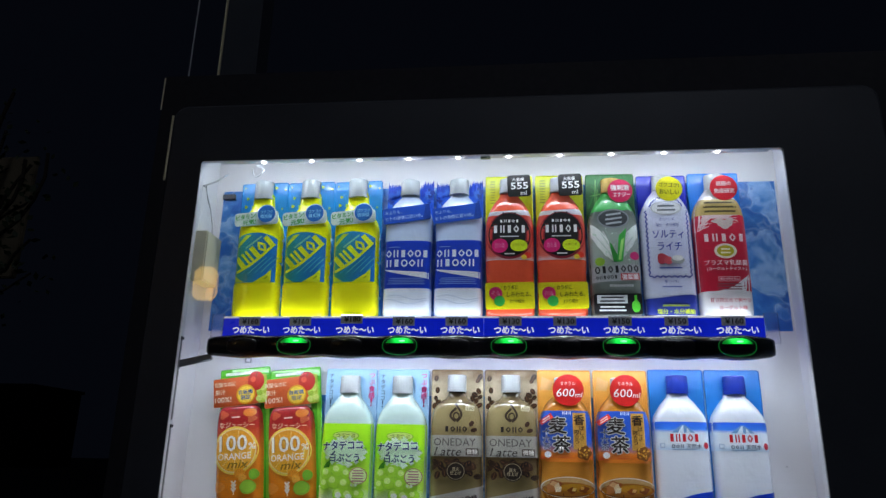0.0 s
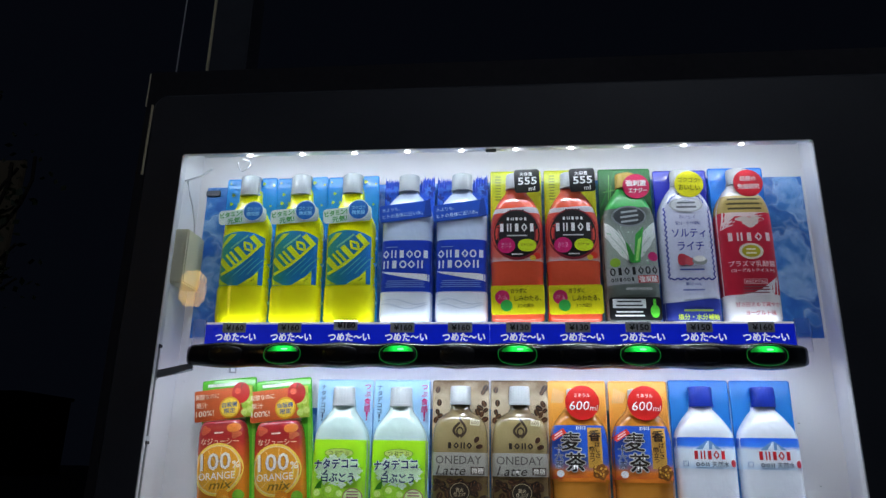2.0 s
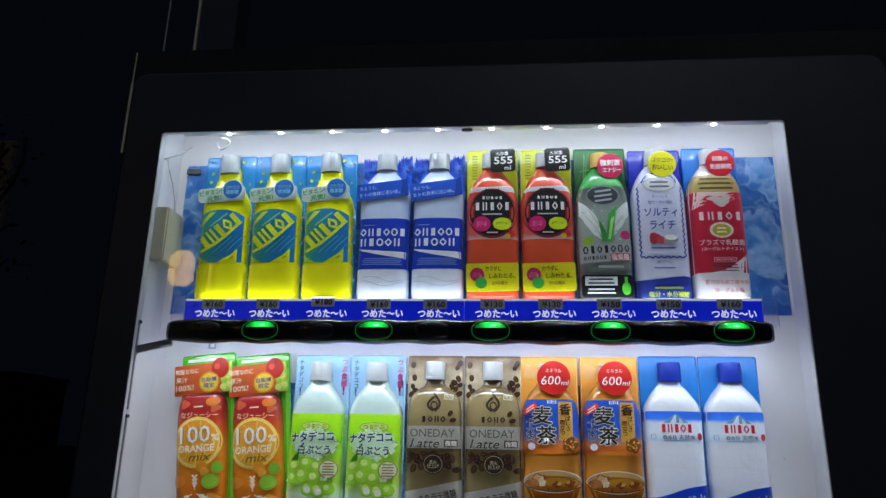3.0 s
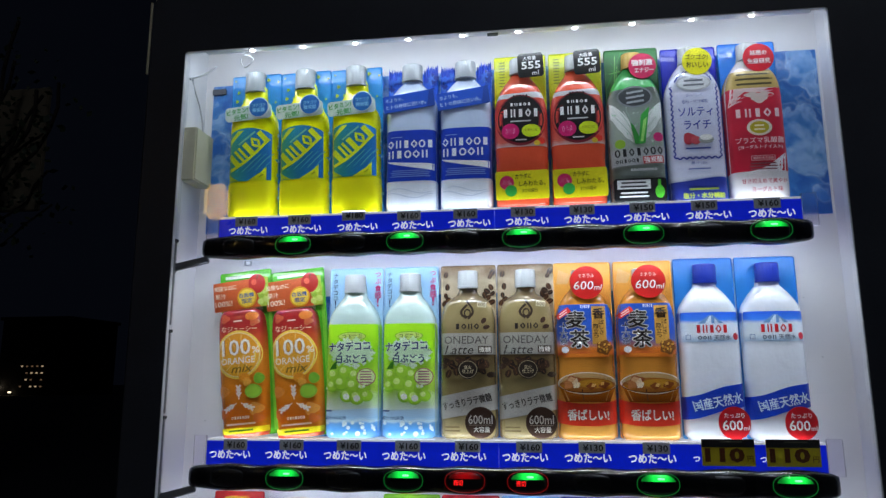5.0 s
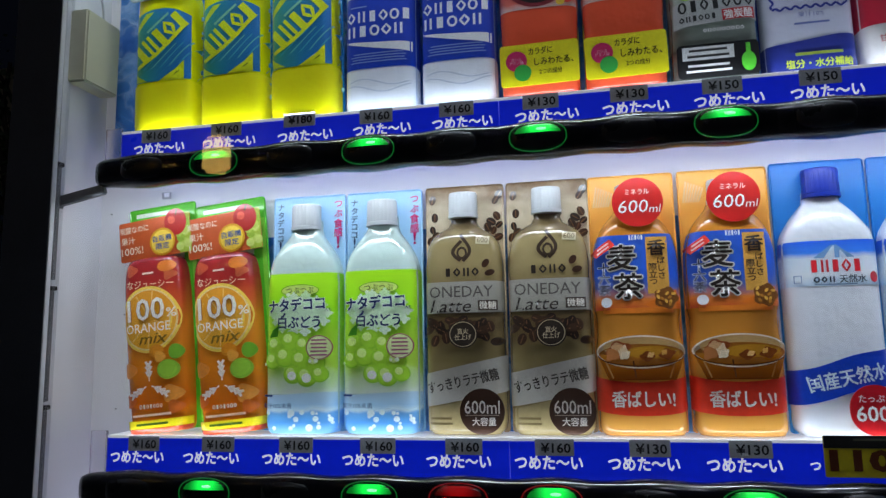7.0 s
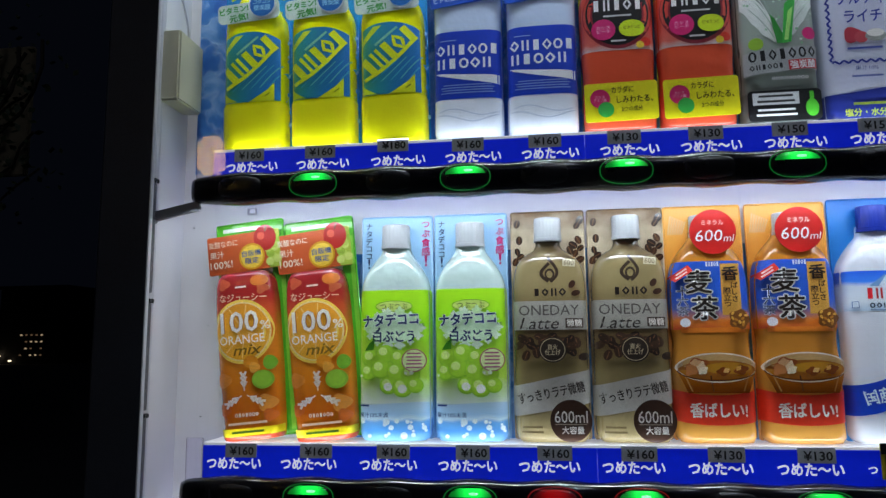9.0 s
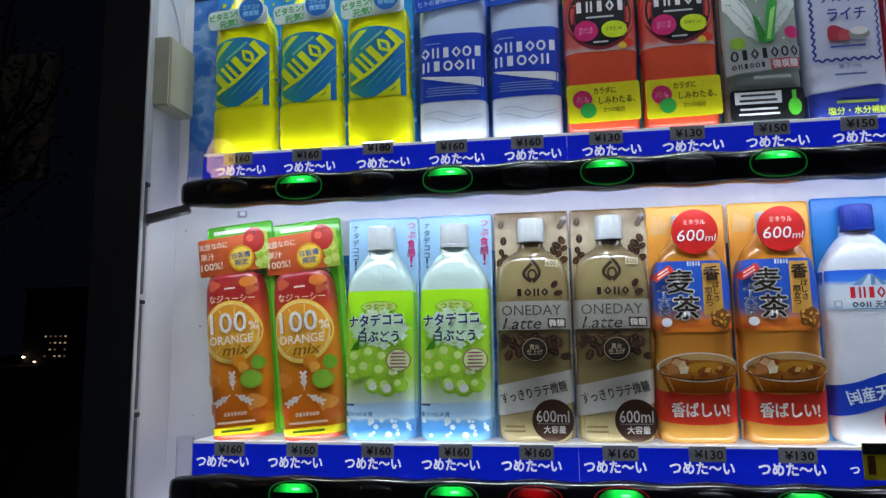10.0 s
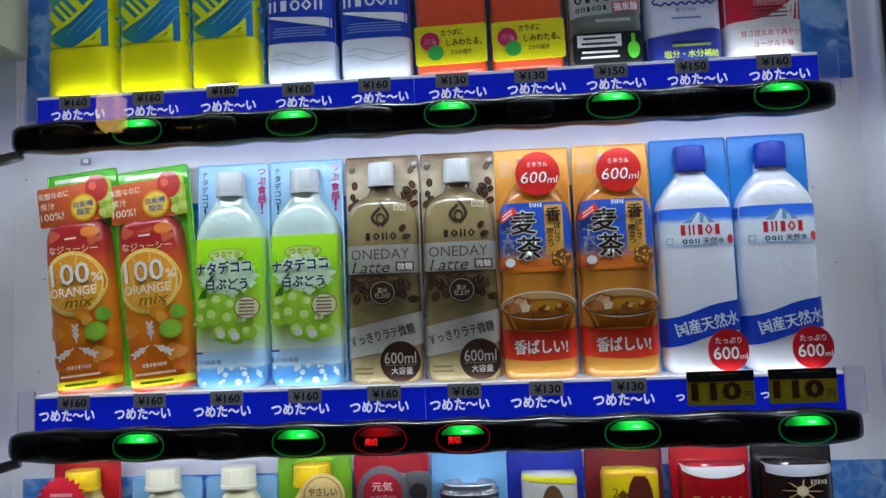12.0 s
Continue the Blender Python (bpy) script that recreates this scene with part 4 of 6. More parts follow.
a.word("ビタミンC", 0.0120, 0.102, 0.014, 0.0036, "2A3A08", bold=0.01)
a.bars(1, 0.0, 0.089, 0.016, 0.004, "D0D0D0")
a.blob(0.0235, 0.087, 0.0045, "D83020", 16, 1)
a.blob(0.0185, 0.084, 0.0035, "E0C030", 16, 1)
a.blocks(5, -0.0095, 0.0095, 0.1475, 0.1505, "2A2426")
a.done("label", d.root, "silver band with a black oval label")
d.cap(CAPW, 0.0135)
s, a = d.sticker(0.0335, 0.0330, 0.0145, 0.191, "141416", y=-0.0285, r=0.004, turn=2, label="black volume tag with white figures")
a.word("大容量", -0.001, 0.0095, 0.017, 0.0055, "F4F4F4", bold=0.01)
a.word("555", 0.0005, -0.0005, 0.025, 0.0105, "FFFFFF", bold=0.02)
a.word("ml", 0.006, -0.0115, 0.0085, 0.0062, "FFFFFF", bold=0.015)
a.done("lettering", s)
s, a = d.sticker(0.0675, 0.0375, 0.000, 0.0285, "E4DC14", y=-0.0288, r=0.0025, turn=1, name="front_band", label="yellow front band with black lettering")
a.word("カラダに", 0.0015, 0.0115, 0.0205, 0.0068, "16140A", bold=0.015)
a.word("しみわたる、", 0.0125, 0.0015, 0.0335, 0.0070, "16140A", bold=0.015)
a.word("2つの成分", 0.0095, -0.0078, 0.0195, 0.0050, "16140A", bold=0.012)
a.blob(-0.0195, 0.0035, 0.0092, "C82060", 24, 1)
a.word("カシス\nアミノ酸", -0.0195, 0.0035, 0.012, 0.006, "F4C0D4")
a.blob(-0.0145, -0.0075, 0.0075, "38B048", 24, 1)
a.done("lettering", s)
twin(d, (COL[6],), 0)

# energy drink: dark bottle, white wing, green flash
d = Dummy(COL[7], 0, "dark energy drink display bottle with green flash and pink tag", G1)
a = d.card(ramp_paint("green_card", [(0.0, "1E2A20"), (0.5, "2C4A30"), (1.0, "2E7A3C")]), 0.069)
for k in range(10):
    a.line([(rnd.uniform(-0.034, -0.02), rnd.uniform(0.1, 0.2)), (rnd.uniform(-0.02, 0.03), rnd.uniform(0.15, 0.212))], 0.0012, rnd.choice(("7CC86A", "3C9A48")))
a.done("card_print", d.root)
a = d.bottle(SLIM, "66706A")
a.band(d.w, 0.150, 0.186, "28A040")
a.band(d.w, 0.030, 0.148, ramp_paint("energy_label", [(0.0, "68726A"), (0.35, "A8B4AA"), (0.7, "98A69C"), (1.0, "4C564E")], span=(0.03, 0.148), coat=0.5), wave=0.004)
a.blob(-0.0005, 0.139, 0.0185, "80868A", 28, 2, sx=1.1, sz=0.78)
a.blob(-0.0005, 0.139, 0.0165, "3A3E42", 28, 2, sx=1.1, sz=0.74)
a.bars(3, 0.0, 0.139, 0.024, 0.0065, "A8AEB2", turn=8)
def wing(q, col):
    """A feathered wing sweeping up and outwards from the label's middle."""
    n = 14
    lower, upper = [], []
    for i in range(n + 1):
        t = i / n
        x = q * (0.0015 + 0.0280 * t ** 0.8)
        lower.append((x, 0.0760 + 0.036 * t ** 1.3 + 0.0022 * abs(math.sin(9.5 * t))))
        upper.append((x, 0.0800 + 0.056 * t ** 0.42 - 0.004 * t * t))
    a.put(lower + upper, [(i, i + 1, n + 2 + i, n + 1 + i) for i in range(n)], col)


wing(-1, "ECF2EE")
wing(1, "DEE8E2")
for q in (-1, 1):
    for k in range(5):
        a.line([(q * (0.004 + (0.019 - 0.0028 * k) * t), 0.0815 + 0.004 * k + (0.030 - 0.001 * k) * t ** 0.8) for t in [i / 8 for i in range(9)]], 0.0007, ("A8BCB0", "F4F8F4")[k % 2])
for k in range(26):
    a.blob(rnd.uniform(-0.028, 0.028), rnd.uniform(0.074, 0.128), rnd.uniform(0.0004, 0.0013), rnd.choice(("D8ECDC", "8CC89A")), 8, 1)
a.quad((-0.0030, 0.0750), (0.0060, 0.0750), (-0.0040, 0.1000), (-0.0075, 0.1040), "2E8C34", 4, 6)
a.quad((0.0010, 0.0750), (0.0085, 0.0760), (0.0150, 0.1240), (0.0050, 0.1130), "3CB044", 4, 6)
a.quad((0.0030, 0.0780), (0.0062, 0.0780), (0.0118, 0.1100), (0.0075, 0.1060), "A6E878", 3, 4)
a.blob(-0.020, 0.0755, 0.0060, "9CC83C", 20, 2)
a.blob(0.0235, 0.0835, 0.0060, "D02870", 20, 2)
a.quad((-0.030, 0.046), (0.031, 0.050), (0.031, 0.072), (-0.030, 0.068), "B4B8B8", 10, 3)
a.blocks(7, -0.0275, 0.0285, 0.0595, 0.0695, "1C2022", turn=3, gap=0.4)
a.blocks(6, -0.0265, 0.0010, 0.0505, 0.0555, "2A2E30", turn=3, gap=0.3)
a.rect(0.0165, 0.0540, 0.0235, 0.0095, "D23038", 3)
a.word("強炭酸", 0.0165, 0.0540, 0.021, 0.0080, "FFFFFF", bold=0.02, turn=3)
a.blocks(9, -0.010, 0.020, 0.0395, 0.0430, "E8E8E8", gap=0.2)
a.done("label", d.root, "grey-green label with white wing and green flash")
d.cap(CAPG, 0.0135, 0.182, 0.203)
s, a = d.sticker(0.0345, 0.0345, 0.0115, 0.1815, "D4285C", y=-0.0255, label="round pink-red tag with white lettering")
a.word("強刺激", 0.000, 0.0045, 0.026, 0.0085, "FFFFFF", bold=0.025)
a.word("エナジー", 0.002, -0.0060, 0.024, 0.0070, "FFFFFF", bold=0.02)
a.done("lettering", s)
s, a = d.sticker(0.0640, 0.0290, 0.000, 0.0165, "18181A", y=-0.0283, r=0.004, name="front_band", label="black opening notice with white small print")
a.rect(-0.0075, 0.0065, 0.0405, 0.0115, "D8DADA", nx=1, nz=1)
a.bars(2, -0.0075, 0.0065, 0.037, 0.0050, "3C3C3C")
a.bars(2, -0.0075, -0.0065, 0.040, 0.0048, "E8E8E8")
a.blob(0.0235, -0.0035, wavy(0.006, 2, 0.1), "58C838", 20, 1, sx=0.85, sz=1.5)
a.rect(0.0235, 0.0075, 0.0035, 0.009, "58C838", nx=1, nz=1)
a.done("lettering", s)

# salty lychee water: white bottle, wavy navy border
d = Dummy(COL[8], 0, "white lychee drink display bottle with wavy navy border and yellow tag", G1)
a = d.card("1424BC", 0.0695, h=0.211)
a = d.bottle(SQUARE, "D8DCF0")
w8 = d.w
for sx in (-1, 1):
    a.line([(sx * (0.0255 + 0.0012 * math.sin(z * 900)), z) for z in [0.056 + 0.0022 * i for i in range(44)]], 0.0016, "2A3A9C")
a.line([(-0.0255 + 0.051 * t, 0.0545 + 0.0013 * math.sin(46 * t)) for t in [i / 40 for i in range(41)]], 0.0018, "2A3A9C")
a.line([(x, z + 0.0012 * math.sin(k * 1.6)) for k, (x, z) in enumerate(arc(0, 0.150, 0.0215, 165, 15, 40))], 0.0016, "2A3A9C")
a.band(w8, 0.001, 0.0270, "26348C", wave=0.0025)
a.blob(0.0, 0.1535, 0.0170, "B4B8BC", 28, 2, sx=1.15, sz=0.62)
a.blob(0.0, 0.1535, 0.0155, "D8DCE0", 28, 2, sx=1.15, sz=0.58)
a.bars(2, 0.0, 0.1535, 0.026, 0.006, "6A7078")
a.word("おいしく", 0.000, 0.137, 0.0185, 0.0050, "3A4A9C")
a.word("塩分・水分補給", 0.000, 0.1285, 0.0290, 0.0050, "3A4A9C", bold=0.006)
a.word("ソルティ", 0.000, 0.1145, 0.0385, 0.0115, "22369C", bold=0.015)
a.word("ライチ", 0.001, 0.0975, 0.0300, 0.0120, "22369C", bold=0.015)
a.blob(-0.0085, 0.0795, wavy(0.0075, 3, 0.12), "B83848", 22, 2)
a.blob(-0.0020, 0.0770, 0.0055, "C85058", 20, 2)
a.blob(0.0095, 0.0775, 0.0085, "9AA09C", 22, 2, sz=0.6)
a.blob(0.0095, 0.0805, 0.0070, "F0F0EC", 22, 2, sz=0.55)
a.bars(1, 0.0, 0.0665, 0.034, 0.005, "4A58A4")
a.word("果汁10%", 0.0, 0.0475, 0.0180, 0.0045, "3A4A9C")
a.bars(1, 0.0, 0.0400, 0.030, 0.0042, "6A78B8")
a.word("塩分・水分補給", 0.003, 0.0060, 0.0460, 0.0072, "B8C838", bold=0.02)
a.bars(1, 0.003, 0.0140, 0.040, 0.006, "8A9C40")
a.done("label", d.root, "white label with navy lettering and wavy border")
d.cap(CAPW)
s, a = d.sticker(0.0365, 0.0365, 0.0065, 0.1830, "E2DC10", y=-0.0262, label="round yellow tag with black lettering")
a.word("ゴクゴク!", 0.0, 0.0058, 0.0275, 0.0068, "1C1C10", bold=0.012, turn=-4)
a.word("おいしい", 0.0, -0.0050, 0.0270, 0.0080, "1C1C10", bold=0.015, turn=-3)
a.done("lettering", s)

# yoghurt-tasting water: white and red bottle
d = Dummy(COL[9], 0, "white and red yoghurt drink display bottle with round red tag", G1)
a = d.card("1C80E4", 0.0705, h=0.213)
a = d.bottle(SQUARE, "ECE8E8")
a.band(d.w, 0.142, 0.166, "B49C58")
a.bars(3, 0.0, 0.154, 0.046, 0.0066, "4C4224")
a.band(d.w, 0.034, 0.142, "C41C38")
a.quad((-0.0312, 0.0335), (0.0312, 0.0335), (0.0312, 0.060), (-0.005, 0.030), "EEEAEA", 12, 4)
a.quad((-0.0312, 0.118), (-0.004, 0.130), (0.0312, 0.142), (-0.0312, 0.142), "D8C0C0", 12, 3)
a.quad((-0.030, 0.121), (0.030, 0.121), (0.020, 0.135), (-0.012, 0.137), "C41C38", 10, 3)
a.blob(0.004, 0.1305, lambda t: 0.0135 * (1 + 0.28 * math.sin(3 * t) + 0.12 * math.sin(7 * t)), "C8B8B0", 30, 2, sz=0.5)
a.blocks(5, -0.0255, 0.0275, 0.1035, 0.1145, "E8D0D0", gap=0.42)
a.blob(0.0015, 0.0900, 0.0125, "E8DCC8", 26, 2, sx=1.1, sz=0.85)
a.blob(0.0015, 0.0900, 0.0100, "B8B020", 26, 2, sx=1.05, sz=0.8)
a.bars(2, 0.0015, 0.0900, 0.013, 0.005, "F4F0C0")
a.word("プラズマ乳酸菌", 0.001, 0.0735, 0.0520, 0.0075, "F2D8D8", bold=0.008)
a.word("(ヨーグルトテイスト)", 0.001, 0.0645, 0.0480, 0.0055, "F6E6E6", bold=0.008)
a.rect(0.0025, 0.0505, 0.0260, 0.0065, "E8B8BC")
a.rect(0.0025, 0.0505, 0.0245, 0.0052, "C02038")
a.word("機能性表示食品", 0.0025, 0.0505, 0.0225, 0.0036, "F2D8D8")
a.bars(3, 0.002, 0.0400, 0.034, 0.0036, "8C5058")
a.word("甘さ控えめで爽やか", 0.002, 0.0215, 0.0490, 0.0062, "B82840", bold=0.01)
a.word("ヨーグルト味", 0.004, 0.0110, 0.0330, 0.0062, "B82840", bold=0.01)
a.done("label", d.root, "red and white label with a gold band")
d.cap(CAPW)
s, a = d.sticker(0.0370, 0.0370, 0.0085, 0.1830, "D0182C", y=-0.0262, label="round red tag with white lettering")
a.word("話題の", 0.0, 0.0062, 0.0200, 0.0066, "FFFFFF", bold=0.012)
a.word("免疫研究", 0.0, -0.0050, 0.0275, 0.0072, "FFFFFF", bold=0.012)
a.done("lettering", s)

# ---- middle row ----
# sparkling orange: leaning green card, carafe-shaped print
ORANGE = [(0.000, 0.0250), (0.006, 0.0268), (0.030, 0.0276), (0.080, 0.0288), (0.125, 0.0288), (0.148, 0.0276), (0.157, 0.0256), (0.162, 0.0226)]
d = Dummy(COL[0] + 0.0055, 1, "orange sparkling juice display bottle on a leaning green card", G2, lean=-5.5)
a = d.card("54BC24", 0.0720, h=0.2155, x=0.0045)
a.rect(-0.004, 0.2085, 0.040, 0.004, "E8F4DC", nx=1, nz=1)
a.rect(0.0365, 0.1, 0.0045, 0.19, "84D840", nx=1, nz=1)
a.rect(0.0, 0.1640, 0.052, 0.006, "D8E8D0", nx=1, nz=1)
a.done("card_print", d.root)
a = d.bottle(ORANGE, ramp_paint("juice_shell", [(0.0, "E8A424"), (0.16, "DC701C"), (0.36, "E88C24"), (0.60, "E08028"), (0.76, "C8502A"), (0.86, "A82C28"), (1.0, "8C2028")], span=(0.0, 0.162), rough=0.18, coat=0.7), top=0.162)
a.blob(-0.016, 0.151, wavy(0.0055, 3, 0.2), "B4482A", 20, 2)
a.blob(0.0195, 0.144, wavy(0.0052, 3, 0.2), "B85430", 20, 2)
a.bars(1, 0.0, 0.1470, 0.013, 0.004, "F2D0C0")
a.word("なジューシー", 0.001, 0.1365, 0.0440, 0.0075, "F0C0A0", bold=0.008, turn=-3)
a.blob(0.017, 0.152, wavy(0.0065, 2, 0.2), "CC6E24", 20, 2)
a.blob(-0.001, 0.1035, 0.0288, "F4D050", 40, 4, sx=0.985, sz=1.08)
a.blob(-0.001, 0.1035, 0.0266, "EED08C", 40, 4, sx=0.985, sz=1.08)
PULP = ramp_paint("orange_pulp", [(0.0, "F4B034"), (0.35, "F4B440"), (0.7, "EEA430"), (1.0, "E49A30")], span=(0.078, 0.130), rough=0.25, coat=0.5)
a.blob(-0.001, 0.1035, 0.0252, PULP, 40, 4, sx=0.985, sz=1.08)
for k in range(10):
    t = 2 * math.pi * k / 10 + 0.2
    a.line([(0.001 + 0.004 * math.cos(t), 0.1035 + 0.004 * math.sin(t)), (0.001 + 0.026 * math.cos(t), 0.1035 + 0.026 * math.sin(t))], 0.0011, "F8C468")
a.blob(0.003, 0.0735, wavy(0.007, 1, 0.4), "E8941C", 20, 2, sz=0.8)
a.word("100", -0.0030, 0.1130, 0.0360, 0.0205, "A8641C", bold=0.030)
a.word("100", -0.0030, 0.1130, 0.0360, 0.0205, "FBEFE0", bold=0.012)
a.word("%", 0.0205, 0.1080, 0.0085, 0.0085, "FBEFE0", bold=0.012)
a.word("ORANGE", -0.0015, 0.0960, 0.0420, 0.0085, "FBEFE0", bold=0.006)
a.word("mix", 0.004, 0.0855, 0.0250, 0.0095, "8A6A14", lean=0.35, bold=0.01)
a.blob(0.0155, 0.0560, 0.0098, "8CBC34", 26, 2, sz=0.92)
a.blob(0.0150, 0.0568, 0.0082, "98C83C", 26, 2, sz=0.92)
a.blob(0.0225, 0.0715, 0.0056, "74AC2C", 20, 2, sz=1.25)
for x, z, r, h in ((0.018, 0.034, 0.0080, "E8983C"), (0.020, 0.022, 0.0060, "D86C24"), (-0.020, 0.058, 0.0070, "E89034"), (-0.021, 0.030, 0.0058, "DC6C24"), (0.009, 0.068, 0.0050, "F0A840")):
    a.blob(x, z, wavy(r, 3, 0.12), h, 20, 2)
for t in (90, 210, 330):
    c, s_ = math.cos(radians(t)), math.sin(radians(t))
    ox, oz = -0.0015, 0.0440
    a.line([(ox + c * 0.003, oz + s_ * 0.003), (ox + c * 0.0195, oz + s_ * 0.0195)], 0.0012, "F6E0D0")
    for q in (0.007, 0.0115, 0.016):
        for e in (28, -28):
            c2, s2 = math.cos(radians(t + e)), math.sin(radians(t + e))
            a.line([(ox + c * q, oz + s_ * q), (ox + c * q + c2 * 0.0055, oz + s_ * q + s2 * 0.0055)], 0.0022, "F8E8DC")
a.blocks(7, -0.011, 0.011, 0.0225, 0.0262, "FAF0E0", gap=0.25)
a.bars(1, 0.0, 0.0165, 0.044, 0.005, "F2C8A0")
a.band(d.w, 0.005, 0.0120, "EED818")
a.bars(1, 0.0, 0.0085, 0.036, 0.005, "4A6A18")
a.band(d.w, 0.0005, 0.0045, "D84818")
a.done("label", d.root, "orange slice print with white figures")
s, a = d.sticker(0.0760, 0.0390, -0.0005, 0.1835, "CC5A28", y=-0.0125, r=0.002, turn=1.5, name="front_band", label="orange header tag with apple and grapes")
a.rect(0.032, 0.0, 0.0125, 0.0385, "A8C040", nx=1, nz=1)
for k in range(9):
    a.blob(0.026 + 0.010 * rnd.random(), -0.017 + 0.026 * rnd.random(), 0.0042, rnd.choice(("B8CC58", "98B838", "C8D870")), 14, 1)
a.blob(0.0235, 0.0115, wavy(0.0125, 2, -0.06), "B02018", 26, 2)
a.blob(0.0195, 0.0140, 0.004, "D85840", 16, 1)
a.line([(0.024, 0.018), (0.026, 0.0235)], 0.0016, "5A3A14")
a.blob(0.0085, -0.0055, 0.0135, "D8A018", 28, 1)
a.blob(0.0085, -0.0055, 0.0115, "F0CC48", 28, 1)
a.word("自販機", 0.0085, -0.0020, 0.0200, 0.0062, "1C4A8C", bold=0.02)
a.word("限定", 0.0085, -0.0095, 0.0140, 0.0062, "1C4A8C", bold=0.02)
a.word("炭酸なのに", -0.0205, 0.0110, 0.0310, 0.0068, "FBE8D0", bold=0.006)
a.word("果汁", -0.0275, 0.0005, 0.0150, 0.0072, "FBE8D0", bold=0.006)
a.word("100%!", -0.0235, -0.0100, 0.0235, 0.0072, "FBE8D0", bold=0.006)
a.done("lettering", s)
twin(d, (COL[1] + 0.0055,), 1, -5.5)

# white grape with nata de coco
d = Dummy(COL[2] - 0.0015, 1, "pale green white grape display bottle with white cap, light blue card", G2)
a = d.card(ramp_paint("sky_card", [(0.0, "8CC4EC"), (0.5, "B4D8F4"), (1.0, "9CCCF0")]), 0.0715)
a.column("ナタデココ!", -0.0285, 0.2055, 0.0068, "14285C", 1.1, 0.015)
a.column("つぶ食感!", 0.0285, 0.2060, 0.0082, "D0186C", 1.1, 0.02)
for k in range(16):
    a.blob(rnd.uniform(-0.034, 0.034), rnd.uniform(0.02, 0.15), rnd.uniform(0.0008, 0.002), "E8F4FC", 12, 1)
a.done("card_print", d.root)
a = d.bottle(GRAPE, "C4DAD2")
a.band(d.w, 0.034, 0.1400, ramp_paint("grape_label", [(0.0, "E4F2E8"), (0.22, "BCE24C"), (0.7, "9CDE14"), (1.0, "A8E41C")], span=(0.034, 0.142)))
a.band(d.w, 0.0005, 0.0345, ramp_paint("grape_foot", [(0.0, "84C0EC"), (0.3, "4C98DC"), (0.52, "6CB0E8"), (0.60, "D4ECF8"), (0.72, "A8D4F2"), (1.0, "C4E2F6")], span=(0.0, 0.0345)), wave=0.0012)
for k in range(20):
    a.blob(rnd.uniform(-0.028, 0.028), rnd.choice((0.0045, 0.0125)) + rnd.uniform(0, 0.006), rnd.uniform(0.0010, 0.0032), "E8F6FC", 14, 2)
a.blob(0.0, 0.105, 0.0210, "D4EEC8", 32, 3, sx=1.12, sz=0.72)
a.blob(0.001, 0.1245, 0.0150, "5E9A20", 28, 2, sx=1.1, sz=0.36)
a.blob(0.001, 0.1245, 0.0143, "C8E070", 28, 2, sx=1.1, sz=0.34)
a.word("つぶつぶ", 0.001, 0.1245, 0.0240, 0.0055, "3E5A14", bold=0.01)
for k in range(14):
    t = 2 * math.pi * k / 14
    a.blob(0.001 + 0.0235 * math.cos(t), 0.104 + 0.0165 * math.sin(t), wavy(rnd.uniform(0.002, 0.0042), 4, 0.3), rnd.choice(("DCF0D0", "C8E8B0")), 16, 1)
a.word("ナタデココ", -0.0020, 0.1120, 0.0500, 0.0128, "EAF6E8", bold=0.075, turn=3)
a.word("ナタデココ", -0.0020, 0.1120, 0.0490, 0.0120, "1C2C64", bold=0.030, turn=3)
a.word("入り", 0.0250, 0.1070, 0.0050, 0.0032, "14245C", bold=0.01)
a.line([(-0.0112, 0.1046), (-0.0128, 0.1010)], 0.0016, "14245C")
a.word("白ぶどう", 0.001, 0.0965, 0.0360, 0.0110, "14245C", bold=0.025)
for gx, gz, gr in ((-0.019, 0.076, .0085), (-0.006, 0.080, .0085), (0.006, 0.076, .008), (-0.021, 0.063, .0075), (-0.010, 0.066, .0088), (0.004, 0.063, .009), (0.016, 0.061, .0082), (-0.003, 0.051, .008), (0.009, 0.049, .0088), (0.020, 0.051, .007)):
    a.blob(gx, gz, gr, "98D634", 20, 2)
    a.blob(gx, gz + 0.0006, gr * 0.90, "B0E63C", 20, 2)
    a.blob(gx - gr * 0.25, gz + gr * 0.3, gr * 0.45, "DCF890", 14, 1)
a.blob(-0.0035, 0.0500, 0.0038, "F6FAF0", 14, 1)
a.blob(0.0090, 0.0480, 0.0040, "F6FAF0", 14, 1)
a.quad((-0.024, 0.083), (-0.016, 0.084), (-0.015, 0.094), (-0.020, 0.090), "3E8A18", 3, 3)
a.ring(0.0190, 0.0740, 0.0098, 0.0106, "B04878")
a.blob(0.0190, 0.0740, 0.0097, "DCECA8", 24, 2)
a.bars(5, 0.0190, 0.0740, 0.0145, 0.0032, "A85C80")
a.bars(1, -0.024, 0.0330, 0.010, 0.004, "2A4A8C")
a.word("果汁10%未満", -0.0160, 0.0245, 0.0250, 0.0046, "1C3A7C", bold=0.008)
for k in range(12):
    a.blob(rnd.uniform(-0.028, 0.028), rnd.uniform(0.04, 0.135), rnd.uniform(0.001, 0.0022), "E4F4D0", 12, 1)
a.done("label", d.root, "lime green label with grapes")
d.cap(CAPW, 0.0140, 0.181, 0.2045)
twin(d, (COL[3] - 0.0015,), 1)

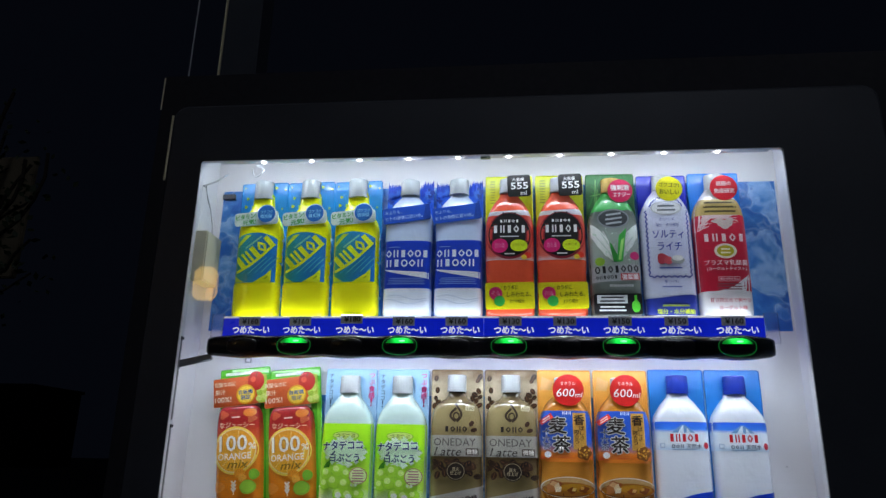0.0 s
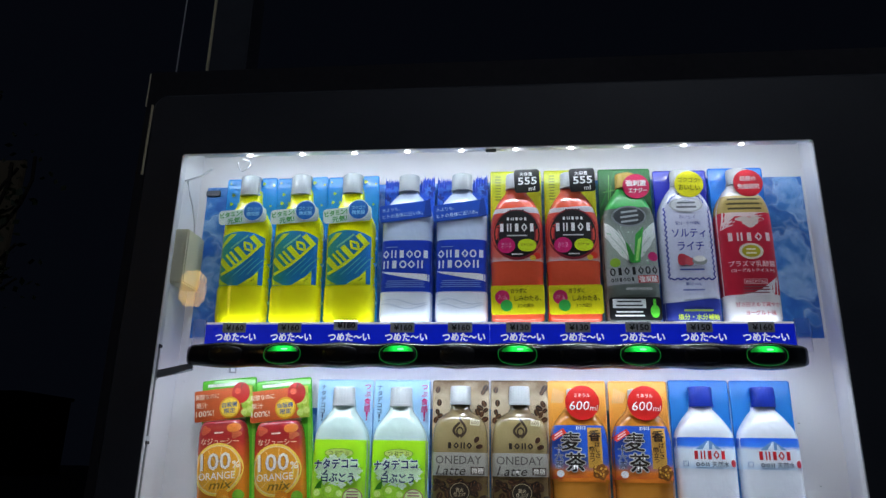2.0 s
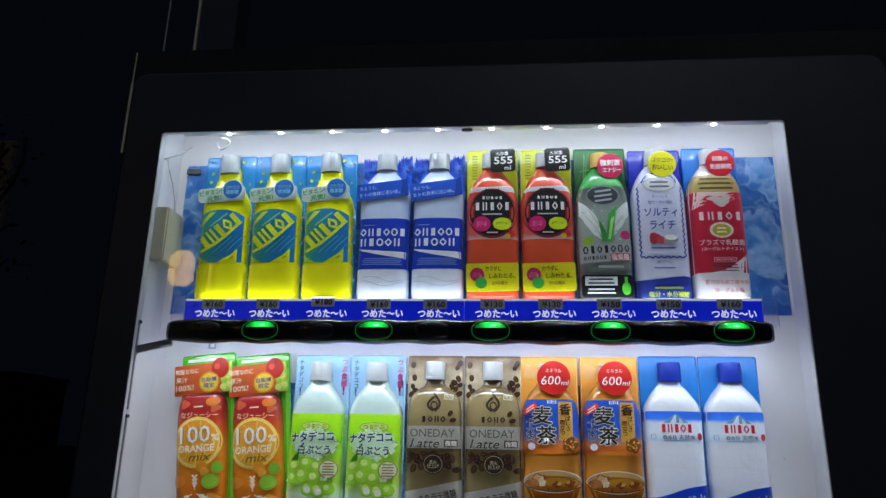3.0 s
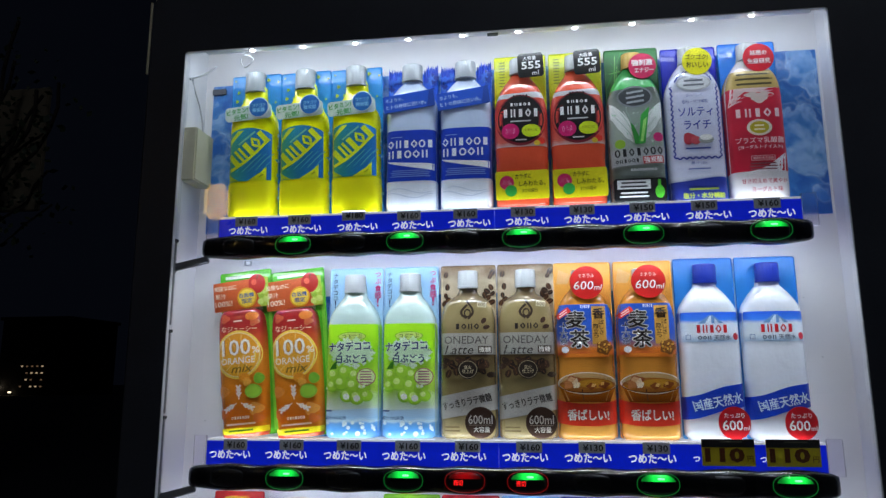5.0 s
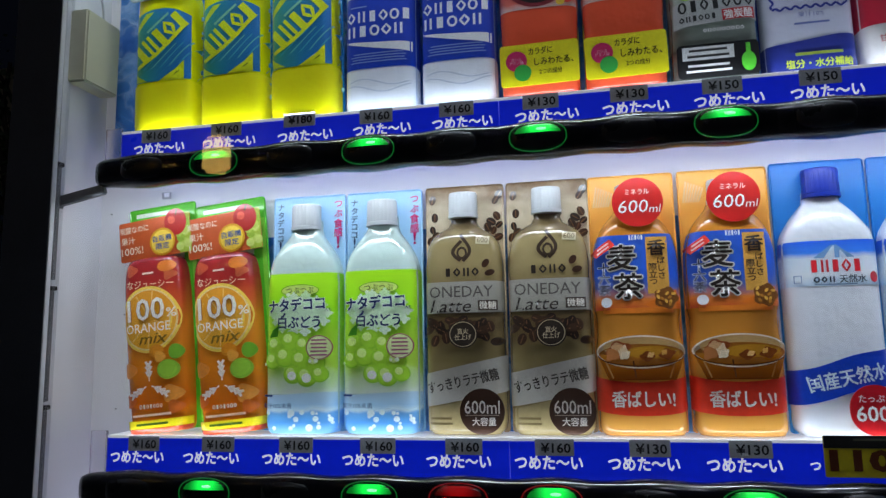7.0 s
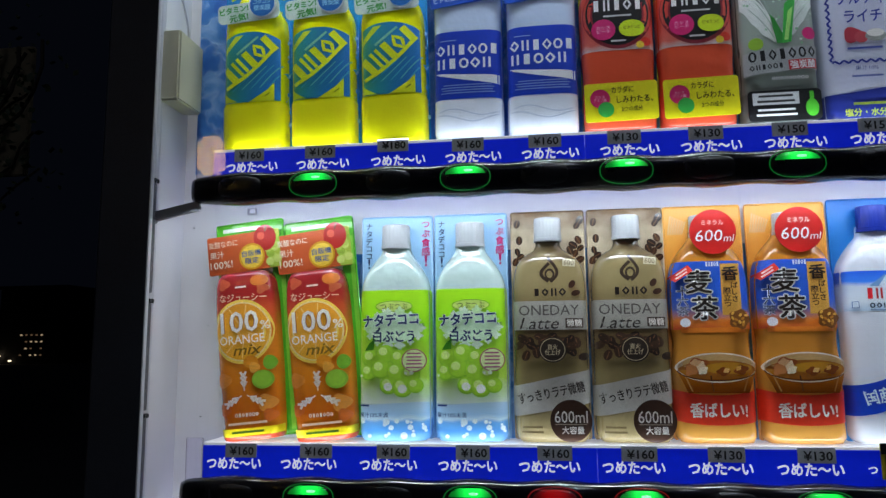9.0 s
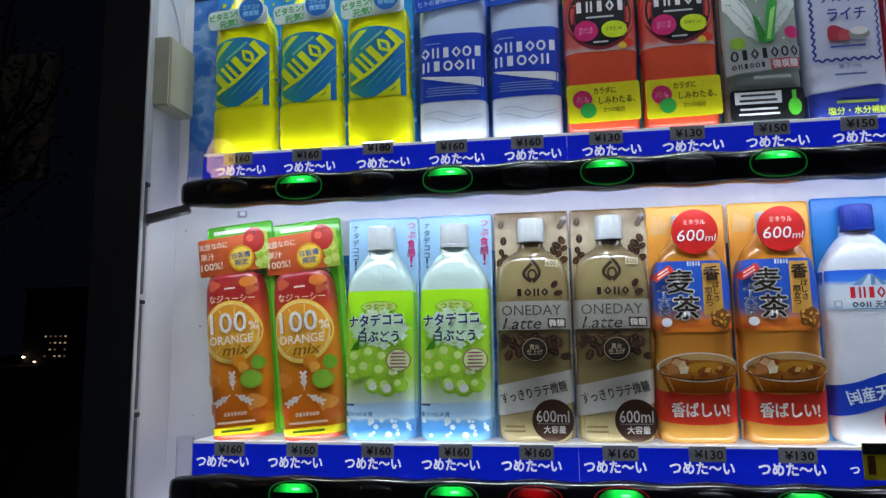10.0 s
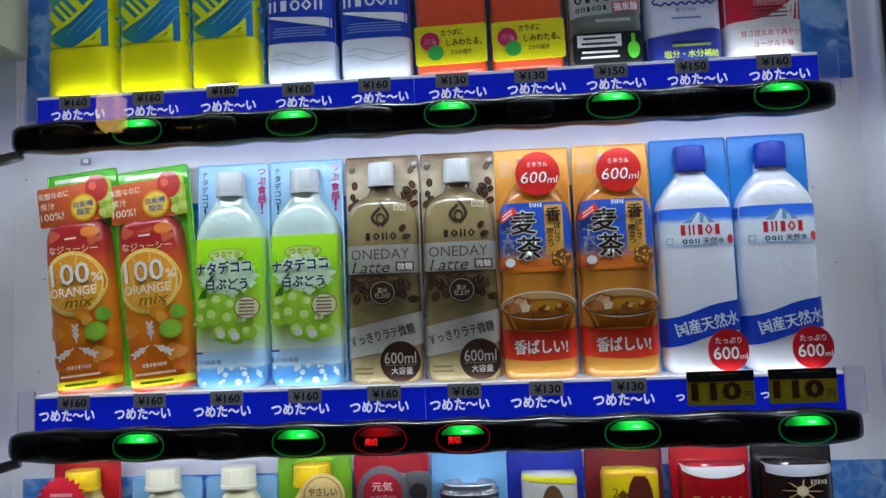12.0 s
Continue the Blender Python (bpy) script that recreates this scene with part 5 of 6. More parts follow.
# latte: brown bottle with coffee beans
d = Dummy(COL[4], 1, "brown caffe latte display bottle with white cap, coffee bean card", G2)
a = d.card(ramp_paint("latte_card", [(0.0, "B8A078"), (0.62, "C0A880"), (0.85, "D8C8A8"), (1.0, "6E4E20")]), 0.0708)
for x, z in ((-0.029, 0.203), (-0.027, 0.187), (-0.029, 0.176), (-0.026, 0.171), (-0.031, 0.166), (-0.028, 0.158), (0.031, 0.205), (0.028, 0.200), (0.029, 0.186), (0.024, 0.181), (0.031, 0.178), (0.026, 0.173), (0.030, 0.167), (0.021, 0.176), (0.028, 0.160)):
    t = rnd.uniform(20, 160)
    a.blob(x, z, rnd.uniform(0.0036, 0.0048), rnd.choice(("3A2414", "4A2C18", "2C1A10")), 18, 1, sx=1.0, sz=0.72, turn=t)
    c, s_ = math.cos(radians(t)), math.sin(radians(t))
    a.line([(x - 0.0034 * c, z - 0.0034 * s_), (x + 0.0034 * c, z + 0.0034 * s_)], 0.0006, "8A6038")
a.done("card_print", d.root)
LATTE = ramp_paint("latte_shell", [(0.0, "A89668"), (0.3, "8E7E54"), (0.5, "64543A"), (0.62, "7C6A46"), (0.84, "9A8A60"), (0.93, "6A583A"), (1.0, "443422")], span=(0.0, 0.19), rough=0.18, coat=0.7)
a = d.bottle(DOMED, LATTE)
a.quad((-0.029, 0.004), (0.004, 0.004), (0.004, 0.029), (-0.029, 0.021), "A8966A", 8, 3)
a.line([(0.001 + 0.0075 * math.sin(3.6 * t) * (1 - 0.55 * t), 0.1445 + 0.0235 * t) for t in [i / 14 for i in range(15)]], 0.0026, "38281A")
a.line([(-0.0005 - 0.0075 * math.sin(3.3 * t) * (1 - 0.4 * t), 0.1450 + 0.0170 * t) for t in [i / 14 for i in range(15)]], 0.0028, "38281A")
a.ring(0.0005, 0.1515, 0.0026, 0.0042, "38281A", 20, sz=1.3)
a.rect(0.0170, 0.1620, 0.0105, 0.0068, "C8BC98", turn=-4)
a.word("600", 0.0170, 0.1620, 0.0085, 0.0045, "6A5A3C", turn=-4)
a.blocks(4, -0.0145, 0.0145, 0.1315, 0.1385, "1E140C", gap=0.35)
for x, z, t in ((0.019, 0.142, 60), (0.022, 0.134, 20)):
    a.blob(x, z, 0.0040, "3A2010", 18, 1, sz=0.65, turn=t)
a.band(d.w, 0.1005, 0.1270, "928E84")
a.word("ONEDAY", -0.001, 0.1185, 0.0505, 0.0095, "4A4440")
a.word("Latte", -0.0085, 0.1065, 0.0320, 0.0105, "241C16", lean=0.3)
a.rect(0.0200, 0.1065, 0.0150, 0.0085, "3A2C22")
a.word("微糖", 0.0200, 0.1065, 0.0130, 0.0066, "E8E0D4", bold=0.01)
for k in range(34):
    t = rnd.uniform(0, 180)
    x, z = max(-0.027, min(0.027, rnd.gauss(0.0, 0.014))), 0.0865 + max(-0.012, min(0.012, rnd.gauss(0, 0.0055)))
    a.blob(x, z, 0.0050, rnd.choice(("2C1A10", "3E2616", "24140C")), 18, 2, sz=0.68, turn=t)
    c, s_ = math.cos(radians(t)), math.sin(radians(t))
    a.line([(x - 0.0036 * c, z - 0.0036 * s_), (x + 0.0036 * c, z + 0.0036 * s_)], 0.0006, "7A5434")
a.blob(0.001, 0.0825, 0.0115, "2A2018", 28, 2)
a.ring(0.001, 0.0825, 0.0098, 0.0104, "B8A888")
a.word("直火\n仕上げ", 0.001, 0.0825, 0.0130, 0.0095, "C8B898", bold=0.01)
a.bars(2, -0.017, 0.012, 0.020, 0.0042, "7E6C44")
a.done("label", d.root, "grey and brown coffee label with beans")
d.cap(CAPW, 0.0128, 0.184, 0.2065)
a = wrap(d, lambda s: 0.0285 + 0.0062 * s, lambda s: 0.0570 + 0.0075 * s, "B8B4AA")
a.word("すっきりラテ微糖", -0.001, 0.0440, 0.0560, 0.0100, "2E2620", turn=12, bold=0.014)
a.done("front_band", d.root, "pale slanted band with dark lettering")
s, a = d.sticker(0.0370, 0.0370, 0.0155, 0.0195, "3C261A", y=-0.0325, label="round dark brown volume tag")
a.word("600ml", 0.0, 0.0035, 0.0290, 0.0105, "D4CCC2", bold=0.004)
a.rect(0.0, -0.0030, 0.028, 0.0005, "A89888", nx=1, nz=1)
a.word("大容量", 0.0015, -0.0080, 0.0195, 0.0066, "E8E2DA", bold=0.012)
a.done("lettering", s)
twin(d, (COL[5],), 1)

# barley tea
d = Dummy(COL[6] - 0.002, 1, "amber barley tea display bottle with blue label and red tag", G2)
a = d.card(ramp_paint("tea_card", [(0.0, "F0B060"), (0.5, "F4A038"), (1.0, "F8B448")]), 0.0708)
for k in range(7):
    a.line([(-0.031 + 0.002 * k, 0.188), (-0.028 + 0.0022 * k, 0.206 - 0.001 * k)], 0.0014, "F4C888")
a.rect(-0.0325, 0.02, 0.003, 0.03, "8CC4E8", nx=1, nz=1)
a.done("card_print", d.root)
TEA = ramp_paint("tea_shell", [(0.0, "D09444"), (0.25, "DC9C40"), (0.5, "BC7A2C"), (0.9, "C47C24"), (1.0, "DCA858")], span=(0.0, 0.19), rough=0.16, coat=0.7)
a = d.bottle([(0.000, 0.0290), (0.004, 0.0315), (0.018, 0.0310), (0.066, 0.0318), (0.080, 0.0302), (0.092, 0.0300), (0.099, 0.0316), (0.134, 0.0318), (0.152, 0.0300), (0.168, 0.0240), (0.180, 0.0160), (0.187, 0.0130), (0.190, 0.0130)], TEA)
a.band(d.w, 0.0990, 0.1600, ramp_paint("tea_label", [(0.0, "C04818"), (0.14, "DC7C28"), (0.30, "4A5CA0"), (0.42, "1C50B4"), (1.0, "1C50B4")], span=(0.099, 0.160), coat=0.3))
a.quad((0.012, 0.099), (0.0312, 0.099), (0.0312, 0.116), (0.004, 0.103), "D8701C", 8, 3)
a.quad((-0.0312, 0.096), (0.0312, 0.096), (0.0312, 0.1005), (-0.0312, 0.1005), "D87820", 10, 1)
a.rect(0.0155, 0.1345, 0.0155, 0.046, "C89440")
for ch, x, z in (("麦", -0.0100, 0.1415), ("茶", -0.0060, 0.1180)):
    a.word(ch, x, z, 0.0205, 0.0205, "DAD6CE", bold=0.075)
    a.word(ch, x, z, 0.0205, 0.0205, "1E140C", bold=0.020)
a.word("香", 0.0152, 0.1485, 0.0125, 0, "241408", bold=0.03)
a.column("ばしさ", 0.0182, 0.1380, 0.0058, "241408", 1.05, 0.02)
a.column("際立つ", 0.0120, 0.1330, 0.0058, "241408", 1.05, 0.02)
a.column("十六茶", -0.0235, 0.1330, 0.0085, "DCE0EA", 1.05, 0.06)
a.column("十六茶", -0.0235, 0.1330, 0.0085, "141C44", 1.05, 0.012)
a.blob(-0.0225, 0.1050, 0.0040, "E8E8EC", 16, 1)
a.rect(-0.0235, 0.1490, 0.0170, 0.0065, "D83428", 35)
a.bars(2, -0.0235, 0.1490, 0.012, 0.003, "F4D0C8", turn=35)
a.blob(0.0200, 0.1075, wavy(0.0085, 5, 0.12), "7A4818", 22, 2)
for k in range(10):
    a.blob(0.0200 + rnd.uniform(-.006, .006), 0.1075 + rnd.uniform(-.006, .006), 0.0018, rnd.choice(("B87828", "E0A848")), 10, 1, sz=0.6, turn=rnd.uniform(0, 180))
a.blocks(5, -0.005, 0.006, 0.1548, 0.1588, "F4F4F4", gap=0.2)
# glass bowl of tea
BOWL = ramp_paint("bowl_tea", [(0.0, "5E2606"), (0.45, "8A4810"), (0.8, "B4701C"), (1.0, "C89040")], span=(0.036, 0.066), rough=0.2, coat=0.5)
a.blob(0.0, 0.0655, 0.0318, "CDB595", 40, 3, sx=0.99, sz=0.40)
a.blob(0.0, 0.0690, 0.0270, "C09A62", 36, 3, sx=1.0, sz=0.30)
a.quad((-0.0235, 0.0435), (0.0235, 0.0435), (0.0312, 0.0635), (-0.0312, 0.0635), BOWL, 14, 5)
a.blob(0.0, 0.0635, 0.0304, "A8661A", 40, 3, sx=0.99, sz=0.27)
a.blob(0.008, 0.0650, 0.0190, "C0861C", 32, 2, sx=1.0, sz=0.26)
for x, z, r, h, q in ((-0.0160, 0.0675, 0.0085, "9C4C1C", 20), (-0.0200, 0.0640, 0.0060, "C07840", 50), (-0.0130, 0.0665, 0.0045, "E6CBA4", 70), (-0.0170, 0.0700, 0.0040, "D8A878", 10), (-0.0115, 0.0630, 0.0040, "F0DEC0", 40), (0.0040, 0.0620, 0.0050, "8C4614", 0), (0.0065, 0.0630, 0.0026, "E0B070", 30), (0.0180, 0.0635, 0.0055, "8A4410", 15), (0.0160, 0.0650, 0.0024, "D8A050", 50)):
    a.blob(x, z, wavy(r, 4, 0.16), h, 20, 2, sz=0.72, turn=q)
for x0, x1, h in ((-0.0255, -0.0205, "B88448"), (-0.0060, -0.0045, "5A2808"), (0.0235, 0.0190, "A06428")):
    a.line([(x0 + (x1 - x0) * t, 0.0585 - 0.0135 * t) for t in (0, 0.33, 0.66, 1)], 0.0011, h)
a.line([(0.0312 * math.cos(t), 0.0655 + 0.0124 * math.sin(t)) for t in [2 * math.pi * i / 40 for i in range(41)]], 0.0010, "E6DCCC")
a.line([(0.0304 * math.cos(t), 0.0630 + 0.0086 * math.sin(t)) for t in [math.pi + math.pi * i / 24 for i in range(25)]], 0.0009, "5A2A0A")
a.done("label", d.root, "blue label with white characters and a tea bowl")
d.cap(CAPW, 0.0135, 0.184, 0.204)
s, a = d.sticker(0.0405, 0.0405, 0.0040, 0.1865, "D0201C", y=-0.0290, label="round red volume tag with white figures")
a.word("ミネラル", 0.0, 0.0085, 0.0190, 0.0048, "F8E4DC", bold=0.008)
a.word("600", -0.0035, -0.0035, 0.0235, 0.0105, "FFFFFF", lean=0.15)
a.word("ml", 0.0135, -0.0060, 0.0085, 0.0062, "FFFFFF", lean=0.2)
a.done("lettering", s)
a = wrap(d, lambda s: 0.0155 + 0.0035 * s * s, lambda s: 0.0415 + 0.0045 * s * s, "D8341C")
a.word("香ばしい!", 0.0, 0.0285, 0.0440, 0.0125, "FBF4EC", bold=0.025)
a.done("front_band", d.root, "red front band with white lettering")
twin(d, (COL[7] - 0.001,), 1)

# spring water: white bottle, blue cap
d = Dummy(COL[8] - 0.001, 1, "white spring water display bottle with blue cap and slanted band", G2)
a = d.card(ramp_paint("water_card", [(0.0, "48A4EA"), (0.5, "2488DC"), (1.0, "1878CC")]), 0.0712, h=0.2165)
a = d.bottle(BOTTLE, "EAEEF6")
a.band(d.w, 0.1130, 0.1480, ramp_paint("water_label", [(0.0, "C4DCF0"), (0.25, "E8F0F6"), (0.62, "DCE8F4"), (0.75, "3478DC"), (1.0, "1C5CD4")], span=(0.113, 0.148)))
a.quad((-0.013, 0.1345), (0.014, 0.1345), (0.0025, 0.1445), (-0.001, 0.1445), "6E94C0", 8, 3)
a.quad((-0.006, 0.1345), (0.001, 0.1345), (0.0012, 0.1438), (0.0, 0.1438), "DCE8F0", 4, 3)
a.quad((0.004, 0.1345), (0.009, 0.1345), (0.0055, 0.1400), (0.0045, 0.1405), "C8D8E8", 4, 3)
a.blocks(5, -0.0165, 0.0185, 0.1235, 0.1330, "C41C28", gap=0.22)
a.word("天然水", 0.0115, 0.1180, 0.0175, 0.0062, "1C3048", bold=0.015)
a.blocks(3, -0.0145, 0.0005, 0.1155, 0.1200, "1C3048", gap=0.3)
a.rect(-0.0240, 0.1185, 0.0050, 0.0058, "5C84B4")
a.rect(-0.0240, 0.1185, 0.0040, 0.0048, "DCE8F2")
a.blob(0.0255, 0.1190, 0.0028, "C83040", 16, 1, sz=1.5)
a.bars(1, 0.0, 0.1140, 0.034, 0.002, "6C8CAC")
a.done("label", d.root, "blue and white label with a mountain")
d.cap(CAPB, 0.0139, 0.184, 0.2075)
a = wrap(d, lambda s: 0.0310 + 0.0085 * s + 0.0009 * math.sin(4.0 * s + 0.6), lambda s: 0.0575 + 0.0090 * s + 0.0010 * math.sin(4.0 * s + 0.6), "1040C0")
a.word("国産天然水", 0.002, 0.0440, 0.0520, 0.0125, "D8E8F8", turn=12, bold=0.02)
a.done("front_band", d.root, "blue slanted band with pale lettering")
s, a = d.sticker(0.0350, 0.0370, 0.0180, 0.0200, "C81420", y=-0.0306, r=0.0174, label="round red volume tag with white figures")
a.word("たっぷり", 0.0, 0.0085, 0.0225, 0.0056, "FFFFFF", bold=0.012)
a.word("600", -0.0025, -0.0025, 0.0225, 0.0115, "FFFFFF", bold=0.015)
a.word("ml", 0.0125, -0.0055, 0.0065, 0.0050, "FFFFFF", bold=0.01)
a.done("lettering", s)
twin(d, (COL[9] - 0.001,), 1)

# ---- bottom row: only the upper part of it comes into view ----
SMALL = [(0.0, 0.026), (0.006, 0.029), (0.14, 0.029), (0.16, 0.027), (0.178, 0.018), (0.19, 0.0135), (0.2, 0.0135)]


def can_mesh(r, z0, z1, y=-0.013):
    """A half-deep drinks can with necked rim and sunken lid."""
    bm = bmesh.new()
    n = 40
    rings = []
    for z, k in ((z0, 0.86), (z0 + 0.006, 1.0), (z1 - 0.012, 1.0), (z1 - 0.004, 0.9), (z1 - 0.0015, 0.91), (z1, 0.90), (z1, 0.86), (z1 - 0.004, 0.83)):
        rings.append([bm.verts.new((r * k * math.cos(2 * math.pi * i / n), y + 0.55 * r * k * math.sin(2 * math.pi * i / n), z)) for i in range(n)])
    for q, s in zip(rings, rings[1:]):
        for i in range(n):
            bm.faces.new((q[i], q[(i + 1) % n], s[(i + 1) % n], s[i]))
    bm.faces.new(rings[0])
    bm.faces.new(rings[-1])
    bmesh.ops.recalc_face_normals(bm, faces=bm.faces[:])
    return bm


def can(k, label, card, body, top=0.212, r=0.030, lid=True, cw=0.0705):
    d = Dummy(COL[k], 2, label, G3, name="display_can")
    d.card(card, cw, h=0.217)
    d.can_body = part("can_body", can_mesh(r, 0.0, top - 0.012), body if not isinstance(body, str) else shell_mat(body), d.root, smooth=True)
    if lid:
        part("can_rim", can_mesh(r * 0.93, top - 0.0119, top), TIN, d.root, "bright metal rim", smooth=True)
    return d


def round_on(r, y=-0.013):
    return lambda x, z: y - 0.55 * r * math.sqrt(max(0.0, 1 - min(1.0, x / r) ** 2))


d = Dummy(COL[0] - 0.004, 2, "lemon tea display bottle with yellow cap and red rosette", G3)
d.card("C01820", 0.066, h=0.217)
a = d.bottle(SMALL, "E0D088", 0.195)
a.band(d.w, 0.02, 0.14, "D8B830")
a.done("label", d.root)
d.cap(CAPY, 0.0165, 0.193, 0.211)
s, a = d.sticker(0.04, 0.04, -0.008, 0.186, "B01828", y=-0.034, label="red rosette with a toothed edge")
a.blob(0, 0, wavy(0.0225, 24, 0.10), "C81C30", 96, 1)
a.bars(3, 0, 0, 0.026, 0.007, "E8A0A8")
a.done("lettering", s)
for k, col in ((1, "EDE4C8"), (2, "E8E0B8")):
    d = Dummy(COL[k] + 0.002, 2, "cream display bottle with an ivory screw cap", G3)
    d.card("8CC0E8", 0.069, h=0.20)
    a = d.bottle(SMALL, col, 0.195)
    a.band(d.w, 0.02, 0.15, "E0C840")
    a.done("label", d.root)
    d.cap(surface("ivory_cap", "E6DFC6", 0.4, vary=0.05), 0.0165, 0.192, 0.211)
d = Dummy(COL[3], 2, "corn drink display bottle with yellow cap on a lime card", G3)
d.card("7CC028", 0.0705, h=0.217)
a = d.bottle(SMALL, "E8C860", 0.195)
a.band(d.w, 0.02, 0.14, "E0B028")
a.done("label", d.root)
d.cap(CAPY, 0.018, 0.192, 0.212)
s, a = d.sticker(0.040, 0.040, 0.014, 0.187, "D8B878", y=-0.034, label="round straw-coloured tag with brown lettering")
a.ring(0, 0, 0.0165, 0.0175, "9A6A28")
a.word("やさしい", 0.0, 0.004, 0.026, 0.0075, "4A2A10", bold=0.015)
a.word("味わい", 0.0, -0.006, 0.019, 0.0065, "4A2A10", bold=0.015)
a.done("lettering", s)
d = can(4, "dark red energy display can with a round grey tag", "B41824", "4A2024", 0.200, 0.026)
s, a = d.sticker(0.046, 0.046, -0.004, 0.190, "5A5458", y=-0.036, label="round grey tag with red lettering field")
a.blob(0, -0.001, 0.0175, "A01C2C", 28, 1)
a.word("元気", 0.0, 0.005, 0.018, 0.008, "E0A8A8", bold=0.02)
a.word("ハツラツ!", 0.0, -0.006, 0.024, 0.007, "D89898", bold=0.02)
a.done("lettering", s)
s, a = d.sticker(0.024, 0.030, 0.028, 0.192, TIN, y=-0.034, r=0.006, name="pull_ring", label="large metal pull ring")
a.blob(0, -0.003, 0.008, "2A2628", 20, 1)
a.done("ring_hole", s)
d = can(5, "silver display can with bright metal rim on a pale card", "7CB8E4", TIN, 0.193, 0.029)
def formed(k, label, card, body, half, x=0.0, top=0.200):
    """A flat-topped can front pressed into the backing card's film."""
    d = Dummy(COL[k], 2, label, G3, name="display_can")
    d.card(card, 0.0705, h=0.217, x=-x)
    return d, d.bottle([(0.0, half - 0.001), (0.004, half), (top - 0.010, half), (top - 0.003, half - 0.0004), (top, half - 0.0020)], body, top)


d, a = formed(6, "white coffee display can with brown flame on a blue card", "2030A0", "C8C4BC", 0.0235, 0.003, 0.199)
a.blob(0.002, 0.160, lambda t: 0.020 * (0.7 + 0.6 * max(0.0, math.sin(t)) ** 3), "6A4A30", 36, 3, sx=0.7, sz=1.15)
a.done("can_print", d.root, "brown flame print")
a = wrap(d, lambda s: 0.1925 - 0.0020 * s, lambda s: 0.1975 - 0.0012 * s, "E0D414", -0.0226, 0.0226)
a.done("top_stripe", d.root, "yellow stripe along the top")
d, a = formed(7, "yellow coffee display can with brown flame on maroon card", "7A2024", "DCC014", 0.0235, 0.004, 0.201)
a.blob(0.006, 0.158, lambda t: 0.026 * (0.7 + 0.6 * max(0.0, math.sin(t)) ** 3), "5E2018", 36, 3, sx=0.62, sz=1.2)
a.blob(0.007, 0.148, lambda t: 0.012 * (0.7 + 0.6 * max(0.0, math.sin(t)) ** 3), "D8B418", 28, 2, sx=0.6, sz=1.2)
a.word("2", -0.014, 0.182, 0.005, 0.008, "6A4A10")
a.blob(-0.008, 0.180, wavy(0.0038, 4, 0.2), "6A4A10", 16, 1)
a.done("can_print", d.root, "brown flame print")
a = wrap(d, lambda s: 0.1965, lambda s: 0.1995, "E0A014", -0.0226, 0.0226)
a.done("top_stripe", d.root)
d, a = formed(8, "red coffee display can with dull gold wordmark", "C01420", "A01018", 0.0262, 0.0, 0.205)
a.blocks(4, -0.022, 0.024, 0.158, 0.178, "A87838", gap=0.35)
a.done("can_print", d.root)
a = wrap(d, lambda s: 0.1935 + 0.0055 * s * s, lambda s: 0.2035, "D8D4D4", -0.0255, 0.0255)
a.done("can_rim", d.root, "pale lid above the red front")
d, a = formed(9, "black coffee display can with gold starburst on black card", "1C1614", "201614", 0.0268, 0.0, 0.205)
a.blob(0.0, 0.181, lambda t: 0.0035 + 0.0135 * abs(math.cos(4 * t + 0.3)) ** 14, "C8A060", 96, 2, sz=0.62)
a.blob(0.0, 0.181, 0.0046, "D8CCA8", 20, 1)
a.blocks(5, 0.006, 0.020, 0.1865, 0.1905, "D8C8B0", gap=0.3)
a.done("can_print", d.root, "gold starburst print")
a = wrap(d, lambda s: 0.1935 + 0.0030 * s * s, lambda s: 0.2035, "A8A8B0", -0.0258, 0.0258)
a.done("can_rim", d.root, "silver lid above the black front")
s, a = d.sticker(0.068, 0.040, 0.0015, 0.150, "18100E", y=-0.0335, r=0.002, name="front_band", label="black carton front with a pale wordmark")
a.rect(0.006, 0.006, 0.050, 0.020, "B89858", nx=1, nz=1)
a.rect(0.006, 0.006, 0.048, 0.018, "2A1814", nx=1, nz=1)
a.blocks(5, -0.016, 0.029, 0.000, 0.013, "D8D0C4", gap=0.3)
a.done("lettering", s)


# ---- the street round it ----
def street(name, bm, mat, label, category, kind="structure"):
    ob = link(name, bm, mat)
    return tagged(ob, label, category, kind=kind)


ASPHALT = surface("asphalt", "3A3A3C", 0.9, vary=0.35, scale=3, fine=120, bump=0.6)
street("ground", boxes([(-200, 200, -60, 220, -0.3, 0.0)]), ASPHALT, "dark asphalt ground at night", "ground")
street("wall_north", boxes([(-0.982, 6.0, 1.76, 1.9, 0, 2.34)]), surface("dark_wall", "1C1C22", 0.8, vary=0.2, scale=2, fine=60, bump=0.3), "dark plain wall behind the machine", "wall")

# lit top end of the wall's edge, drawn as a pale strip
tagged(link("trim", tube([(-0.983, 1.759, z) for z in (2.235, 2.28, 2.335)], 0.0018), EDGE), "lit edge of the dark wall, drawn as a pale strip", "trim", kind="structure")
pole = thing("pole", pose(-0.942, 2.0, 0), "dark square post with one lit edge behind the machine", "post")
part("post", boxes([(0.0, 0.12, 0, 0.1, 0, 3.6)], 0.004), BLACK, pole)
# the post's lit edge, also a pale strip
part("lit_edge", boxes([(-0.0065, -0.001, -0.004, 0.02, 0, 3.6)], 0.0015), EDGE, pole, "lit edge of the post, drawn as a pale strip")
part("cable", tube([(-0.112 - 0.02 * t + 0.03 * t * t, 0.02, 1.6 + 2.0 * t) for t in [i / 12 for i in range(13)]] + [(0.0, 0.02, 3.6)], 0.0022, 6), WIRE, pole, "thin hanging cable")

